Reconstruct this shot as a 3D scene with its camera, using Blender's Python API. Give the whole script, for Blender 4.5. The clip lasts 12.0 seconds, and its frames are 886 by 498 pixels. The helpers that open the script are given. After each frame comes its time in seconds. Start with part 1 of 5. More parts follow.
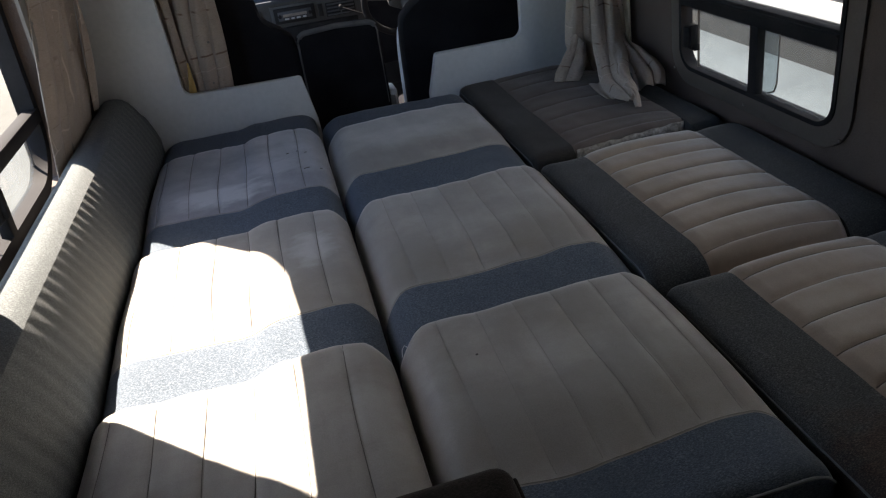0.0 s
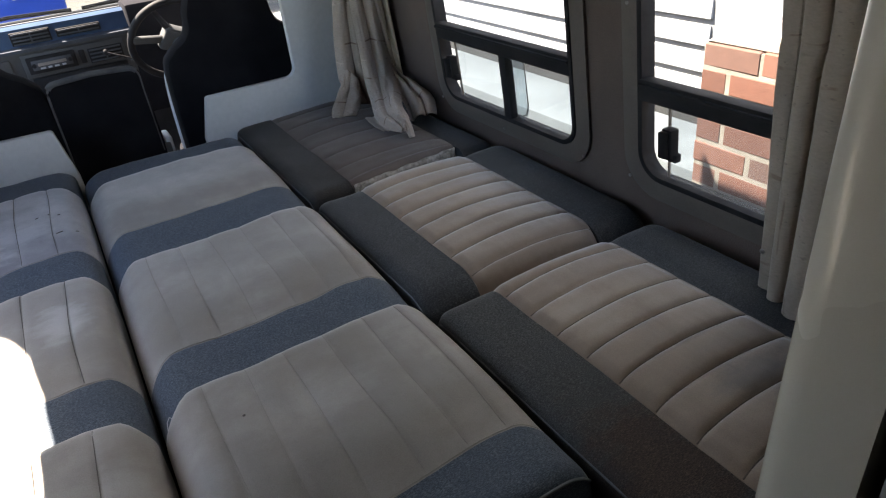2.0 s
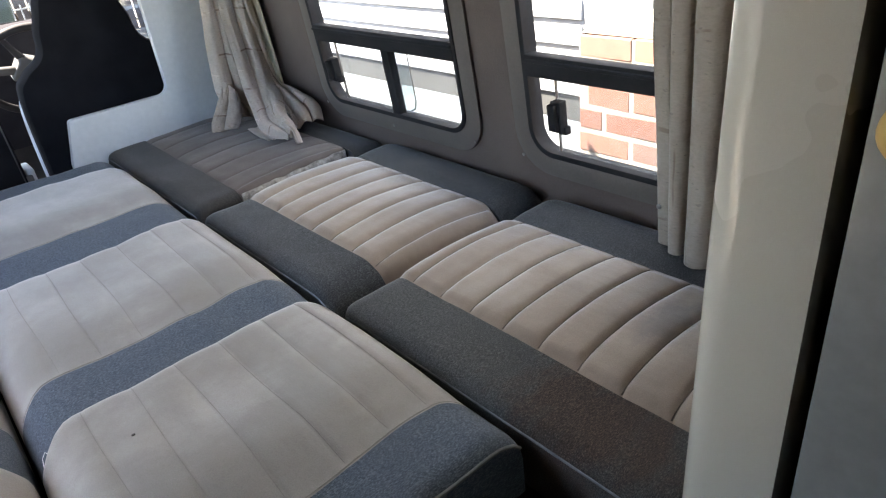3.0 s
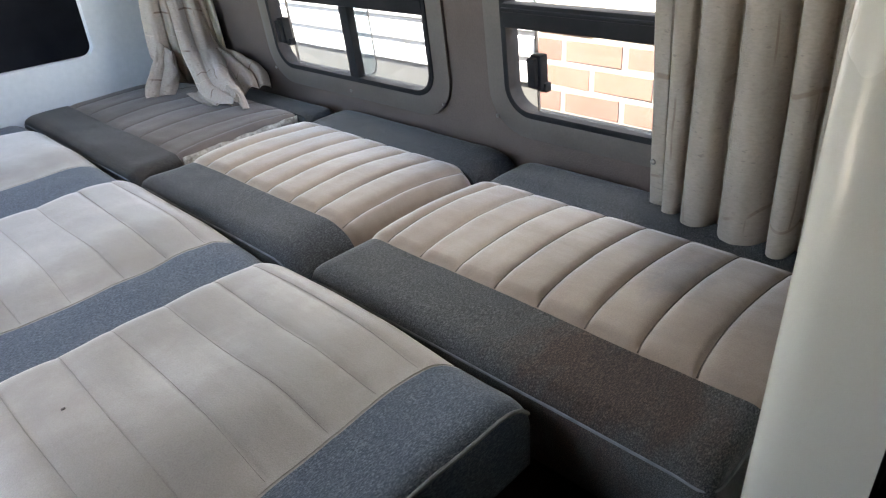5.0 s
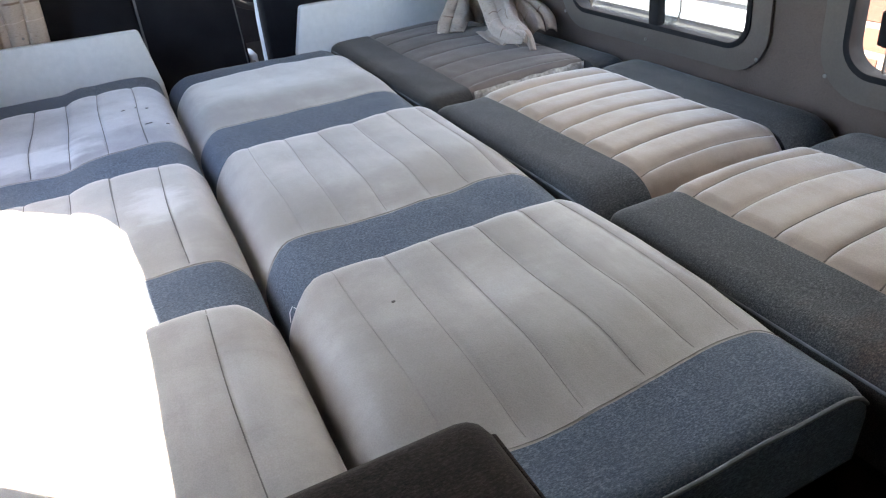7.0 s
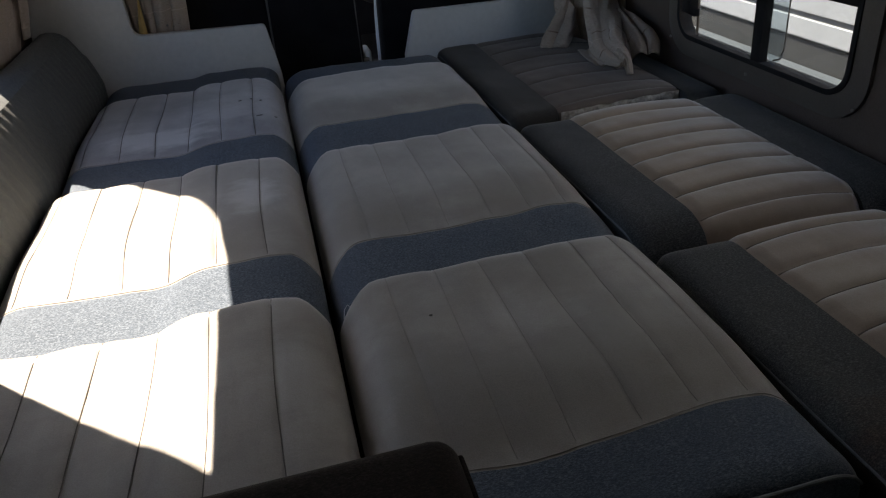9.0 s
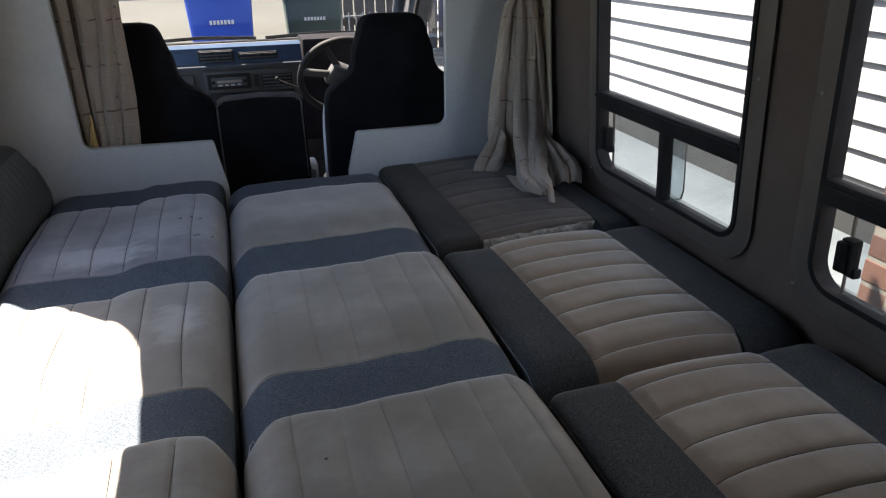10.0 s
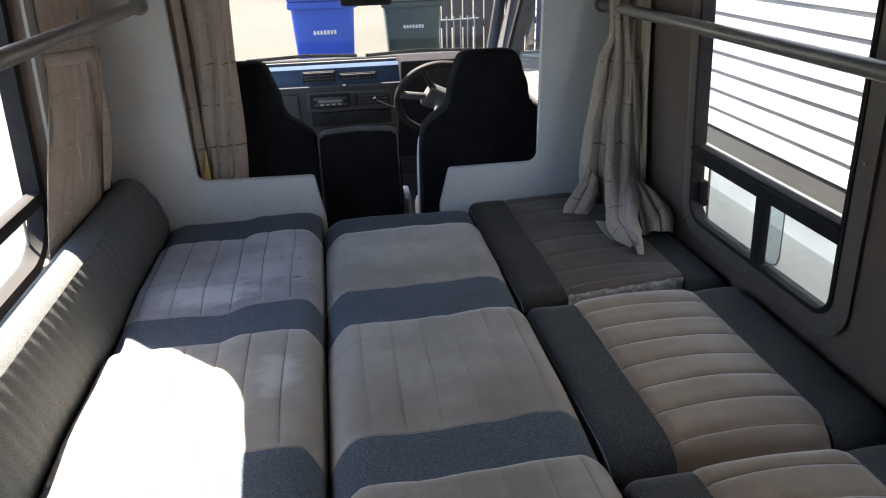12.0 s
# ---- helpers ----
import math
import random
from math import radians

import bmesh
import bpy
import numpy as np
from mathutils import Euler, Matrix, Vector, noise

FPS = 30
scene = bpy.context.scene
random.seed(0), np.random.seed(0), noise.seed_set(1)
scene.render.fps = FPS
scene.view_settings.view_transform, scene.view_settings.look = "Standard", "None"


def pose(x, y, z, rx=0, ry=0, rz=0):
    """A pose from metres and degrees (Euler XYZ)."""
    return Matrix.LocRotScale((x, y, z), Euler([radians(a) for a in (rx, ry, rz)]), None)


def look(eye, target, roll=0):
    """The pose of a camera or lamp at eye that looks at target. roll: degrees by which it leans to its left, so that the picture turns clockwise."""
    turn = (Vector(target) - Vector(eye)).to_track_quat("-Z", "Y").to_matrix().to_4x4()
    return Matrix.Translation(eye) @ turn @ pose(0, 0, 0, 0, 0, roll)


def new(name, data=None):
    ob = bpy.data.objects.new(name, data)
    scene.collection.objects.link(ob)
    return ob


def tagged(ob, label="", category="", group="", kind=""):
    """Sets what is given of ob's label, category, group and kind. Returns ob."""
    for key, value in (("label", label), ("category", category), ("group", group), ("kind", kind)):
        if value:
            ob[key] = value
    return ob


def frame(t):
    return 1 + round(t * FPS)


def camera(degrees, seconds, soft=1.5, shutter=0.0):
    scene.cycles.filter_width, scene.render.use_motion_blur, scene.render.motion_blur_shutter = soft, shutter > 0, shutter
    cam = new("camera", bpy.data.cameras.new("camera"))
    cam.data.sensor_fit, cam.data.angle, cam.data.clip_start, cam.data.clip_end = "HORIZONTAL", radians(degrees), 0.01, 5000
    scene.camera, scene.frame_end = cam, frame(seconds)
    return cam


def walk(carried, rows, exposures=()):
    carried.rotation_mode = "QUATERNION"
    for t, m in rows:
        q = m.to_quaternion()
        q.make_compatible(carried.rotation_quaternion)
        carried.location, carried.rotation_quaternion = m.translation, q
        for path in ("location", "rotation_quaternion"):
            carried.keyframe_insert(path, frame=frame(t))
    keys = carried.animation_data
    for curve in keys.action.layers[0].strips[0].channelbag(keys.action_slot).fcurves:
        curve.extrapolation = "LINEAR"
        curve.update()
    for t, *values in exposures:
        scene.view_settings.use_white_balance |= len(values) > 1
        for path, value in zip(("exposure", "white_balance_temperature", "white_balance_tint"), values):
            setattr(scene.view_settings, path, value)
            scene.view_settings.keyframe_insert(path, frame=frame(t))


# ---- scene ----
cam = camera(66.8, 12.0, soft=1.2)
PATH = [
    (0, (-0.569, -1.492, 1.223), (-0.24, 0.189, 0.191), -7.9),
    (0.5, (-0.579, -1.497, 1.225), (-0.278, 0.193, 0.199), -7.4),
    (1, (-0.552, -1.521, 1.237), (-0.274, 0.164, 0.196), -8.5),
    (1.5, (-0.477, -1.512, 1.223), (0.125, 0.078, 0.17), -6.3),
    (2, (-0.447, -1.513, 1.217), (0.356, 0.015, 0.207), -6.5),
    (2.5, (-0.466, -1.53, 1.207), (0.424, -0.031, 0.228), -7.2),
    (3, (-0.452, -1.502, 1.12), (0.617, -0.113, 0.155), -7.5),
    (3.2, (-0.45, -1.472, 1.091), (0.781, -0.228, 0.105), -4.4),
    (5, (-0.474, -1.393, 1.004), (0.747, -0.141, 0.034), -4.1),
    (5.5, (-0.481, -1.382, 0.992), (0.652, -0.083, -0.022), -4.8),
    (6, (-0.5, -1.365, 0.991), (0.556, -0.016, -0.041), -5.2),
    (6.5, (-0.525, -1.349, 0.99), (0.435, 0.067, -0.045), -5.3),
    (7, (-0.587, -1.316, 0.983), (0.105, 0.254, -0.044), -5.4),
    (7.5, (-0.622, -1.316, 0.985), (-0.144, 0.312, -0.074), -6.5),
    (7.7, (-0.635, -1.3, 0.982), (-0.203, 0.342, -0.076), -6.6),
    (9.3, (-0.484, -1.413, 1.112), (-0.071, 0.256, 0.089), -3.0),
    (9.5, (-0.461, -1.426, 1.153), (0.011, 0.273, 0.208), -3.6),
    (10, (-0.435, -1.44, 1.176), (0.096, 0.302, 0.351), -0.7),
    (10.5, (-0.361, -1.423, 1.191), (0.094, 0.33, 0.341), -0.7),
    (11, (-0.331, -1.407, 1.241), (0.055, 0.319, 0.308), -1.8),
    (11.5, (-0.366, -1.418, 1.289), (-0.032, 0.305, 0.329), -2.2),
    (12, (-0.426, -1.418, 1.343), (-0.151, 0.37, 0.491), -1.6),
]
EXPOSURES = [(0, 2.68, 7750, 15), (1.2, 2.66, 7750, 15), (1.6, 2.79, 7850, 15), (2.0, 3.49, 7800, 15), (2.6, 4.37, 7850, 15), (5.0, 4.99, 8100, 15), (5.6, 5.00, 7950, 15), (6.0, 5.17, 7700, 15), (6.6, 5.24, 7700, 15), (7.6, 3.74, 7600, 15), (9.3, 2.24, 8000, 15), (10, 2.94, 7650, 15), (11, 3.09, 7650, 15), (12, 3.34, 7750, 15)]
walk(cam, [(t, look(eye, target, roll)) for t, eye, target, roll in PATH], EXPOSURES)

# ---- place ----
# World, sun and sky
world = bpy.data.worlds.new("world")
scene.world = world
world.use_nodes = True
SUN_TO = Vector((-0.506, 0.543, 1.0)).normalized()
wn = world.node_tree.nodes
sky = wn.new("ShaderNodeTexSky")
sky.sky_type = 'NISHITA'
sky.sun_disc = False
sky.ozone_density = 4.0
sky.sun_elevation = math.asin(SUN_TO.z)
sky.sun_rotation = math.atan2(SUN_TO.x, SUN_TO.y)
wn["Background"].inputs["Strength"].default_value = 0.12
world.node_tree.links.new(sky.outputs[0], wn["Background"].inputs["Color"])
sun = new("sun", bpy.data.lights.new("sun", 'SUN'))
sun.data.energy = 4.6
sun.data.angle = radians(0.5)
sun.data.color = (1.0, 0.965, 0.91)
sun.matrix_world = look(SUN_TO * 20, (0, 0, 0))


# ---------------------------------------------------------------- materials
def ramp(nt, fac, stops):
    n = nt.nodes.new("ShaderNodeValToRGB")
    e = n.color_ramp.elements
    while len(e) < len(stops):
        e.new(0.5)
    for el, (p, c) in zip(e, stops):
        el.position = p
        el.color = (*c, 1) if len(c) == 3 else c
    nt.links.new(fac, n.inputs[0])
    return n.outputs[0]


def tex(nt, scale, detail=4, rough=0.55, stretch=(1, 1, 1), kind="noise", coords="Object"):
    tc = nt.nodes.new("ShaderNodeTexCoord")
    mp = nt.nodes.new("ShaderNodeMapping")
    mp.inputs["Scale"].default_value = stretch
    nt.links.new(tc.outputs[coords], mp.inputs[0])
    if kind == "noise":
        n = nt.nodes.new("ShaderNodeTexNoise")
        n.inputs["Detail"].default_value = detail
        n.inputs["Roughness"].default_value = rough
    elif kind == "voronoi":
        n = nt.nodes.new("ShaderNodeTexVoronoi")
    n.inputs["Scale"].default_value = scale
    nt.links.new(mp.outputs[0], n.inputs["Vector"])
    return n.outputs[0]


def mix(nt, fac, a, b, mode="MIX"):
    n = nt.nodes.new("ShaderNodeMix")
    n.data_type = 'RGBA'
    n.blend_type = mode
    for sock, v in ((n.inputs[0], fac), (n.inputs[6], a), (n.inputs[7], b)):
        if isinstance(v, (int, float)):
            sock.default_value = v
        elif isinstance(v, tuple):
            sock.default_value = (*v, 1)
        else:
            nt.links.new(v, sock)
    return n.outputs[2]


def bump(nt, height, strength, dist, base=None):
    n = nt.nodes.new("ShaderNodeBump")
    n.inputs["Strength"].default_value = strength
    n.inputs["Distance"].default_value = dist
    nt.links.new(height, n.inputs["Height"])
    if base is not None:
        nt.links.new(base, n.inputs["Normal"])
    return n.outputs[0]


def material(name, rough=0.6, metal=0.0, sheen=0.0, coat=0.0, spec=0.5):
    m = bpy.data.materials.new(name)
    m.use_nodes = True
    b = m.node_tree.nodes["Principled BSDF"]
    b.inputs["Roughness"].default_value = rough
    b.inputs["Metallic"].default_value = metal
    b.inputs["Sheen Weight"].default_value = sheen
    b.inputs["Coat Weight"].default_value = coat
    b.inputs["Specular IOR Level"].default_value = spec
    return m, m.node_tree, b


def plain(name, a, b, scale=6, rough=0.5, metal=0.0, fine=120, bstr=0.1, bdist=0.001, sheen=0.0, coat=0.0, spec=0.5, rvar=0.12):
    """Two-scale varied surface between colours a and b."""
    m, nt, p = material(name, rough, metal, sheen, coat, spec)
    big = tex(nt, scale, 5)
    small = tex(nt, fine, 3)
    c = ramp(nt, big, [(0.32, a), (0.68, b)])
    c = mix(nt, 0.18, c, small, "OVERLAY")
    nt.links.new(c, p.inputs["Base Color"])
    nt.links.new(bump(nt, small, bstr, bdist), p.inputs["Normal"])
    r = nt.nodes.new("ShaderNodeMapRange")
    r.inputs[3].default_value, r.inputs[4].default_value = rough - rvar, min(1, rough + rvar)
    nt.links.new(big, r.inputs[0])
    nt.links.new(r.outputs[0], p.inputs["Roughness"])
    return m


def velour(name, a, b, stain, stain_amt, blotches=(), pile_sheen=1.0):
    """Worn plush: broad shading of the pile, stroked streaks, soft stains, rubbed spots, fine nap."""
    m, nt, p = material(name, 0.6, sheen=0.9, spec=0.42)
    pile = tex(nt, 4.5, 6, 0.62, (1, 1.5, 1))
    streak = tex(nt, 18, 4, 0.6, (1.0, 0.2, 1))
    blot = tex(nt, 3.1, 5, 0.65, (1.3, 0.9, 1))
    spots = tex(nt, 9, 5, 0.65)
    nap = tex(nt, 650, 2)
    dark = tuple(v * 0.88 for v in a)
    c = ramp(nt, pile, [(0.25, dark), (0.45, a), (0.62, b), (0.8, tuple(v * 1.1 for v in b))])
    c = mix(nt, ramp(nt, streak, [(0.47, (0, 0, 0)), (0.66, (0.42,) * 3)]), c, tuple(v * 0.84 for v in a))
    c = mix(nt, ramp(nt, blot, [(0.48, (0, 0, 0)), (0.74, (stain_amt,) * 3)]), c, stain)
    c = mix(nt, ramp(nt, spots, [(0.6, (0, 0, 0)), (0.74, (0.24,) * 3)]), c, tuple(min(1, v * 1.25) for v in b))
    for at, reach, col, amount in blotches:
        c = blotch(nt, c, at, reach, col, amount)
    c = mix(nt, 0.25, c, nap, "OVERLAY")
    nt.links.new(c, p.inputs["Base Color"])
    p.inputs["Sheen Roughness"].default_value = 0.38
    sh = nt.nodes.new("ShaderNodeMapRange")
    sh.inputs[3].default_value, sh.inputs[4].default_value = 0.8 * pile_sheen, 1.0 * pile_sheen
    nt.links.new(streak, sh.inputs[0])
    nt.links.new(sh.outputs[0], p.inputs["Sheen Weight"])
    wrinkle = tex(nt, 20, 3, 0.5, (1, 0.3, 1))
    n = bump(nt, wrinkle, 0.35, 0.005)
    nt.links.new(bump(nt, nap, 0.35, 0.0008, n), p.inputs["Normal"])
    return m


def blotch(nt, c, centre, reach, col, amount, rough=0.9):
    """One patch with an uneven rim, for old stains and other marks, mixed over colour c."""
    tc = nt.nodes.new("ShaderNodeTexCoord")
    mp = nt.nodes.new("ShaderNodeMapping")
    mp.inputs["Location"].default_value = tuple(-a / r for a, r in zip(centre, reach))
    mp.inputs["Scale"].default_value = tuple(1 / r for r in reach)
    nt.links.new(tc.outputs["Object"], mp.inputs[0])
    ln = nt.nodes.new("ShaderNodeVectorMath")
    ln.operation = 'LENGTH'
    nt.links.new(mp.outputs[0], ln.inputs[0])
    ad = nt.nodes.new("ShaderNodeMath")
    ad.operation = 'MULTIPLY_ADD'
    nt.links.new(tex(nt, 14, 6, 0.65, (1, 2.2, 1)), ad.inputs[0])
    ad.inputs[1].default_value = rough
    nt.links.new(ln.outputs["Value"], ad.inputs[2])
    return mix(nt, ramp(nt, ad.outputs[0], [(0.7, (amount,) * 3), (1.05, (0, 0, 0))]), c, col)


def tweed(name, dark, light, tint, scale=680, stain=None, sheen=0.22, fleck_amt=0.85):
    """Coarse looped upholstery cloth with pale flecks and worn patches."""
    m, nt, p = material(name, 0.85, sheen=sheen, spec=0.2)
    p.inputs["Sheen Roughness"].default_value = 0.35
    fleck = tex(nt, scale, 3, 0.75, (0.42, 1, 1))
    broad = tex(nt, 7, 5, 0.6)
    slub = tex(nt, scale * 0.45, 2, 0.6, (0.35, 1, 1))
    low, high = (tuple(fleck_amt * v + (1 - fleck_amt) * w for v, w in zip(e, tint)) for e in (dark, light))
    c = ramp(nt, fleck, [(0.30, low), (0.5, tuple(1.12 * v for v in tint)), (0.70, high)])
    c = mix(nt, ramp(nt, slub, [(0.4, (0.0,) * 3), (0.7, (0.3,) * 3)]), c, tuple(0.6 * v for v in tint))
    c = mix(nt, ramp(nt, broad, [(0.45, (0, 0, 0)), (0.75, (0.4,) * 3)]), c, tuple(0.8 * v for v in tint))
    if stain:
        at, reach, col = stain
        c = blotch(nt, c, at, reach, mix(nt, 1.0, c, col, "MULTIPLY"), 0.95)
    nt.links.new(c, p.inputs["Base Color"])
    nt.links.new(bump(nt, fleck, 0.35, 0.0014), p.inputs["Normal"])
    return m


def curtain_cloth(name, base, line, through_light=0.07, pale=True):
    """Slubby furnishing cloth with a sparse brushed line pattern."""
    m, nt, p = material(name, 0.9, sheen=0.2, spec=0.2)
    uv = nt.nodes.new("ShaderNodeTexCoord").outputs["UV"]
    slub = tex(nt, 300, 3, 0.65, (0.4, 0.4, 1))
    dirt = tex(nt, 9, 5, 0.6)
    c = ramp(nt, slub, [(0.3, tuple(v * 0.84 for v in base)), (0.7, base)])
    c = mix(nt, ramp(nt, dirt, [(0.45, (0, 0, 0)), (0.8, (0.55,) * 3)]), c, tuple(v * 0.62 for v in base))
    def strokes(width, row, size, offset, shift, wobble):
        br = nt.nodes.new("ShaderNodeTexBrick")
        br.offset = offset
        br.inputs["Scale"].default_value = 1.0
        br.inputs["Brick Width"].default_value = width
        br.inputs["Row Height"].default_value = row
        br.inputs["Mortar Size"].default_value = size
        br.inputs["Mortar Smooth"].default_value = 0.5
        wob = nt.nodes.new("ShaderNodeVectorMath")
        wob.operation = 'MULTIPLY_ADD'
        ns = nt.nodes.new("ShaderNodeTexNoise")
        ns.inputs["Scale"].default_value = 5
        nt.links.new(uv, ns.inputs["Vector"])
        nt.links.new(ns.outputs["Color"], wob.inputs[0])
        wob.inputs[1].default_value = (wobble, wobble, 0)
        ad = nt.nodes.new("ShaderNodeVectorMath")
        nt.links.new(uv, ad.inputs[0])
        ad.inputs[1].default_value = (shift, shift * 0.6, 0)
        nt.links.new(ad.outputs[0], wob.inputs[2])
        nt.links.new(wob.outputs[0], br.inputs["Vector"])
        brk = nt.nodes.new("ShaderNodeTexNoise")
        brk.inputs["Scale"].default_value = 11
        nt.links.new(ad.outputs[0], brk.inputs["Vector"])
        gate = ramp(nt, brk.outputs[0], [(0.48, (0, 0, 0)), (0.56, (0.9,) * 3)])
        return mix(nt, 1.0, gate, br.outputs["Fac"], "MULTIPLY")
    c = mix(nt, strokes(0.23, 0.13, 0.0032, 0.37, 0.0, 0.05), c, line)
    if pale:
        c = mix(nt, strokes(0.29, 0.21, 0.0028, 0.6, 0.31, 0.16), c, tuple(min(0.85, v * 1.25) for v in base))
    speck = tex(nt, 190, 2, 0.5, (0.4, 0.4, 1))
    c = mix(nt, ramp(nt, speck, [(0.66, (0, 0, 0)), (0.72, (0.5,) * 3)]), c, tuple(v * 0.45 for v in base))
    nt.links.new(c, p.inputs["Base Color"])
    nt.links.new(bump(nt, slub, 0.7, 0.0016), p.inputs["Normal"])
    tr = nt.nodes.new("ShaderNodeBsdfTranslucent")
    nt.links.new(c, tr.inputs["Color"])
    ms = nt.nodes.new("ShaderNodeMixShader")
    ms.inputs[0].default_value = through_light
    out = nt.nodes["Material Output"]
    nt.links.new(p.outputs[0], ms.inputs[1])
    nt.links.new(tr.outputs[0], ms.inputs[2])
    nt.links.new(ms.outputs[0], out.inputs[0])
    return m


def glass(name, tint=(0.93, 0.96, 0.96), haze=0.0):
    m = bpy.data.materials.new(name)
    m.use_nodes = True
    nt = m.node_tree
    nt.nodes.remove(nt.nodes["Principled BSDF"])
    t = nt.nodes.new("ShaderNodeBsdfTransparent")
    t.inputs[0].default_value = (*tint, 1)
    g = nt.nodes.new("ShaderNodeBsdfGlossy")
    g.inputs["Roughness"].default_value = 0.03
    f = nt.nodes.new("ShaderNodeLayerWeight")
    f.inputs[0].default_value = 0.5
    gl = nt.nodes.new("ShaderNodeMath")
    gl.operation = 'POWER'
    nt.links.new(f.outputs["Facing"], gl.inputs[0])
    gl.inputs[1].default_value = 4.0
    gm = nt.nodes.new("ShaderNodeMath")
    gm.operation = 'MULTIPLY_ADD'
    nt.links.new(gl.outputs[0], gm.inputs[0])
    gm.inputs[1].default_value, gm.inputs[2].default_value = 0.45, 0.02
    f = gm
    s = nt.nodes.new("ShaderNodeMixShader")
    nt.links.new(f.outputs[0], s.inputs[0])
    nt.links.new(t.outputs[0], s.inputs[1])
    nt.links.new(g.outputs[0], s.inputs[2])
    last = s.outputs[0]
    if haze:
        d = nt.nodes.new("ShaderNodeBsdfTranslucent")
        d.inputs[0].default_value = (0.85, 0.9, 0.92, 1)
        s2 = nt.nodes.new("ShaderNodeMixShader")
        r = ramp(nt, tex(nt, 14, 6, 0.7), [(0.3, (haze * 0.3,) * 3), (0.75, (haze,) * 3)])
        nt.links.new(r, s2.inputs[0])
        nt.links.new(last, s2.inputs[1])
        nt.links.new(d.outputs[0], s2.inputs[2])
        last = s2.outputs[0]
    nt.links.new(last, nt.nodes["Material Output"].inputs[0])
    return m


M_BEIGE = velour("beige_velour", (0.264, 0.2443, 0.2226), (0.341, 0.3211, 0.2955), (0.206, 0.1724, 0.1438), 0.5, [((-0.60, -0.22, 0.5), (0.10, 0.16, 0.3), (0.5, 0.5, 0.5), 0.55), ((-0.56, -0.75, 0.5), (0.08, 0.2, 0.3), (0.42, 0.42, 0.4), 0.4), ((-0.25, -0.72, 0.5), (0.16, 0.10, 0.3), (0.4, 0.39, 0.37), 0.35), ((-0.08, -0.86, 0.5), (0.16, 0.16, 0.3), (0.19, 0.165, 0.145), 0.5), ((-0.2, -0.40, 0.5), (0.22, 0.07, 0.3), (0.21, 0.185, 0.165), 0.45)])
# Dark soft patch on the ribs near the rear curtain, a paler one further forward
M_RIB = velour("beige_ribbed_velour", (0.2232, 0.1655, 0.1238), (0.2769, 0.213, 0.163), (0.1506, 0.1037, 0.0741), 0.4, [((0.30, -1.06, 0.5), (0.16, 0.10, 0.3), (0.12, 0.1, 0.09), 0.7), ((0.2, -0.80, 0.5), (0.14, 0.16, 0.3), (0.34, 0.29, 0.24), 0.4)])
# Stained velour; the bluish tint puts its lilac sheen into the base colour
M_LILAC = velour("lilac_sheen_velour", (0.242, 0.238, 0.258), (0.330, 0.325, 0.346), (0.496, 0.490, 0.505), 0.85, [((-0.80, 0.185, 0.5), (0.26, 0.10, 0.3), (0.56, 0.56, 0.57), 0.8), ((-0.66, 0.27, 0.5), (0.14, 0.12, 0.3), (0.5, 0.5, 0.52), 0.5), ((-0.72, 0.42, 0.5), (0.2, 0.1, 0.3), (0.17, 0.165, 0.19), 0.5)])
M_BROWN = velour("brown_grey_velour", (0.08, 0.05859, 0.0495), (0.113, 0.08463, 0.072), (0.065, 0.0465, 0.0396), 0.5, (), 0.35)
M_TWEED = tweed("blue_grey_tweed", (0.017, 0.02548, 0.03705), (0.233, 0.2695, 0.3182), (0.07, 0.09114, 0.1178))
M_TWEED_G = tweed("grey_tweed", (0.008256, 0.009041, 0.009883), (0.1376, 0.1442, 0.1463), (0.03854, 0.04158, 0.04422), fleck_amt=1.08)
M_TWEED_S = tweed("stained_grey_tweed", (0.009762, 0.01048, 0.01091), (0.1627, 0.1665, 0.1583), (0.04557, 0.04802, 0.04754), stain=((0.06, -1.10, 0.5), (0.2, 0.30, 0.3), (1.0, 0.66, 0.54)), fleck_amt=1.08)
M_TWEED_D = tweed("dark_worn_tweed", (0.008, 0.0075, 0.007), (0.1, 0.093, 0.087), (0.03, 0.028, 0.0265), fleck_amt=1.08)
M_BROWNCARPET = tweed("dark_brown_carpet", (0.008, 0.006, 0.005), (0.06, 0.046, 0.038), (0.022, 0.016, 0.013), sheen=0.05)
M_PIPING = plain("blue_grey_piping", (0.13, 0.142, 0.152), (0.2, 0.212, 0.222), 60, 0.95, fine=900, bstr=0.5, bdist=0.001, spec=0.1)
M_PARTITION = plain("white_painted_panel", (0.58, 0.605, 0.615), (0.66, 0.68, 0.685), 3, 0.35, fine=60, bstr=0.05, coat=0.1)
M_LINING = plain("grey_brown_wall_lining", (0.0945, 0.0696, 0.05898), (0.1323, 0.09849, 0.0839), 5, 0.9, fine=260, bstr=0.8, bdist=0.0015, sheen=0.1)
M_TRIM = plain("grey_plastic_trim", (0.1035, 0.08622, 0.07514), (0.1311, 0.11, 0.09596), 8, 0.42, fine=200, bstr=0.08)
# Lighter copy of the trim: bounced light at the left window put into its colour
M_TRIML = plain("lit_grey_plastic_trim", (0.2016, 0.1834, 0.1666), (0.2448, 0.224, 0.204), 8, 0.45, fine=200, bstr=0.08)
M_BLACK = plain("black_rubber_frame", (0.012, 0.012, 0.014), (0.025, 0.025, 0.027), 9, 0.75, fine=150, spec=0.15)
M_BLACKCLOTH = plain("black_seat_cloth", (0.012, 0.012, 0.015), (0.02, 0.02, 0.024), 9, 0.95, fine=600, bstr=0.4, bdist=0.001, spec=0.05)
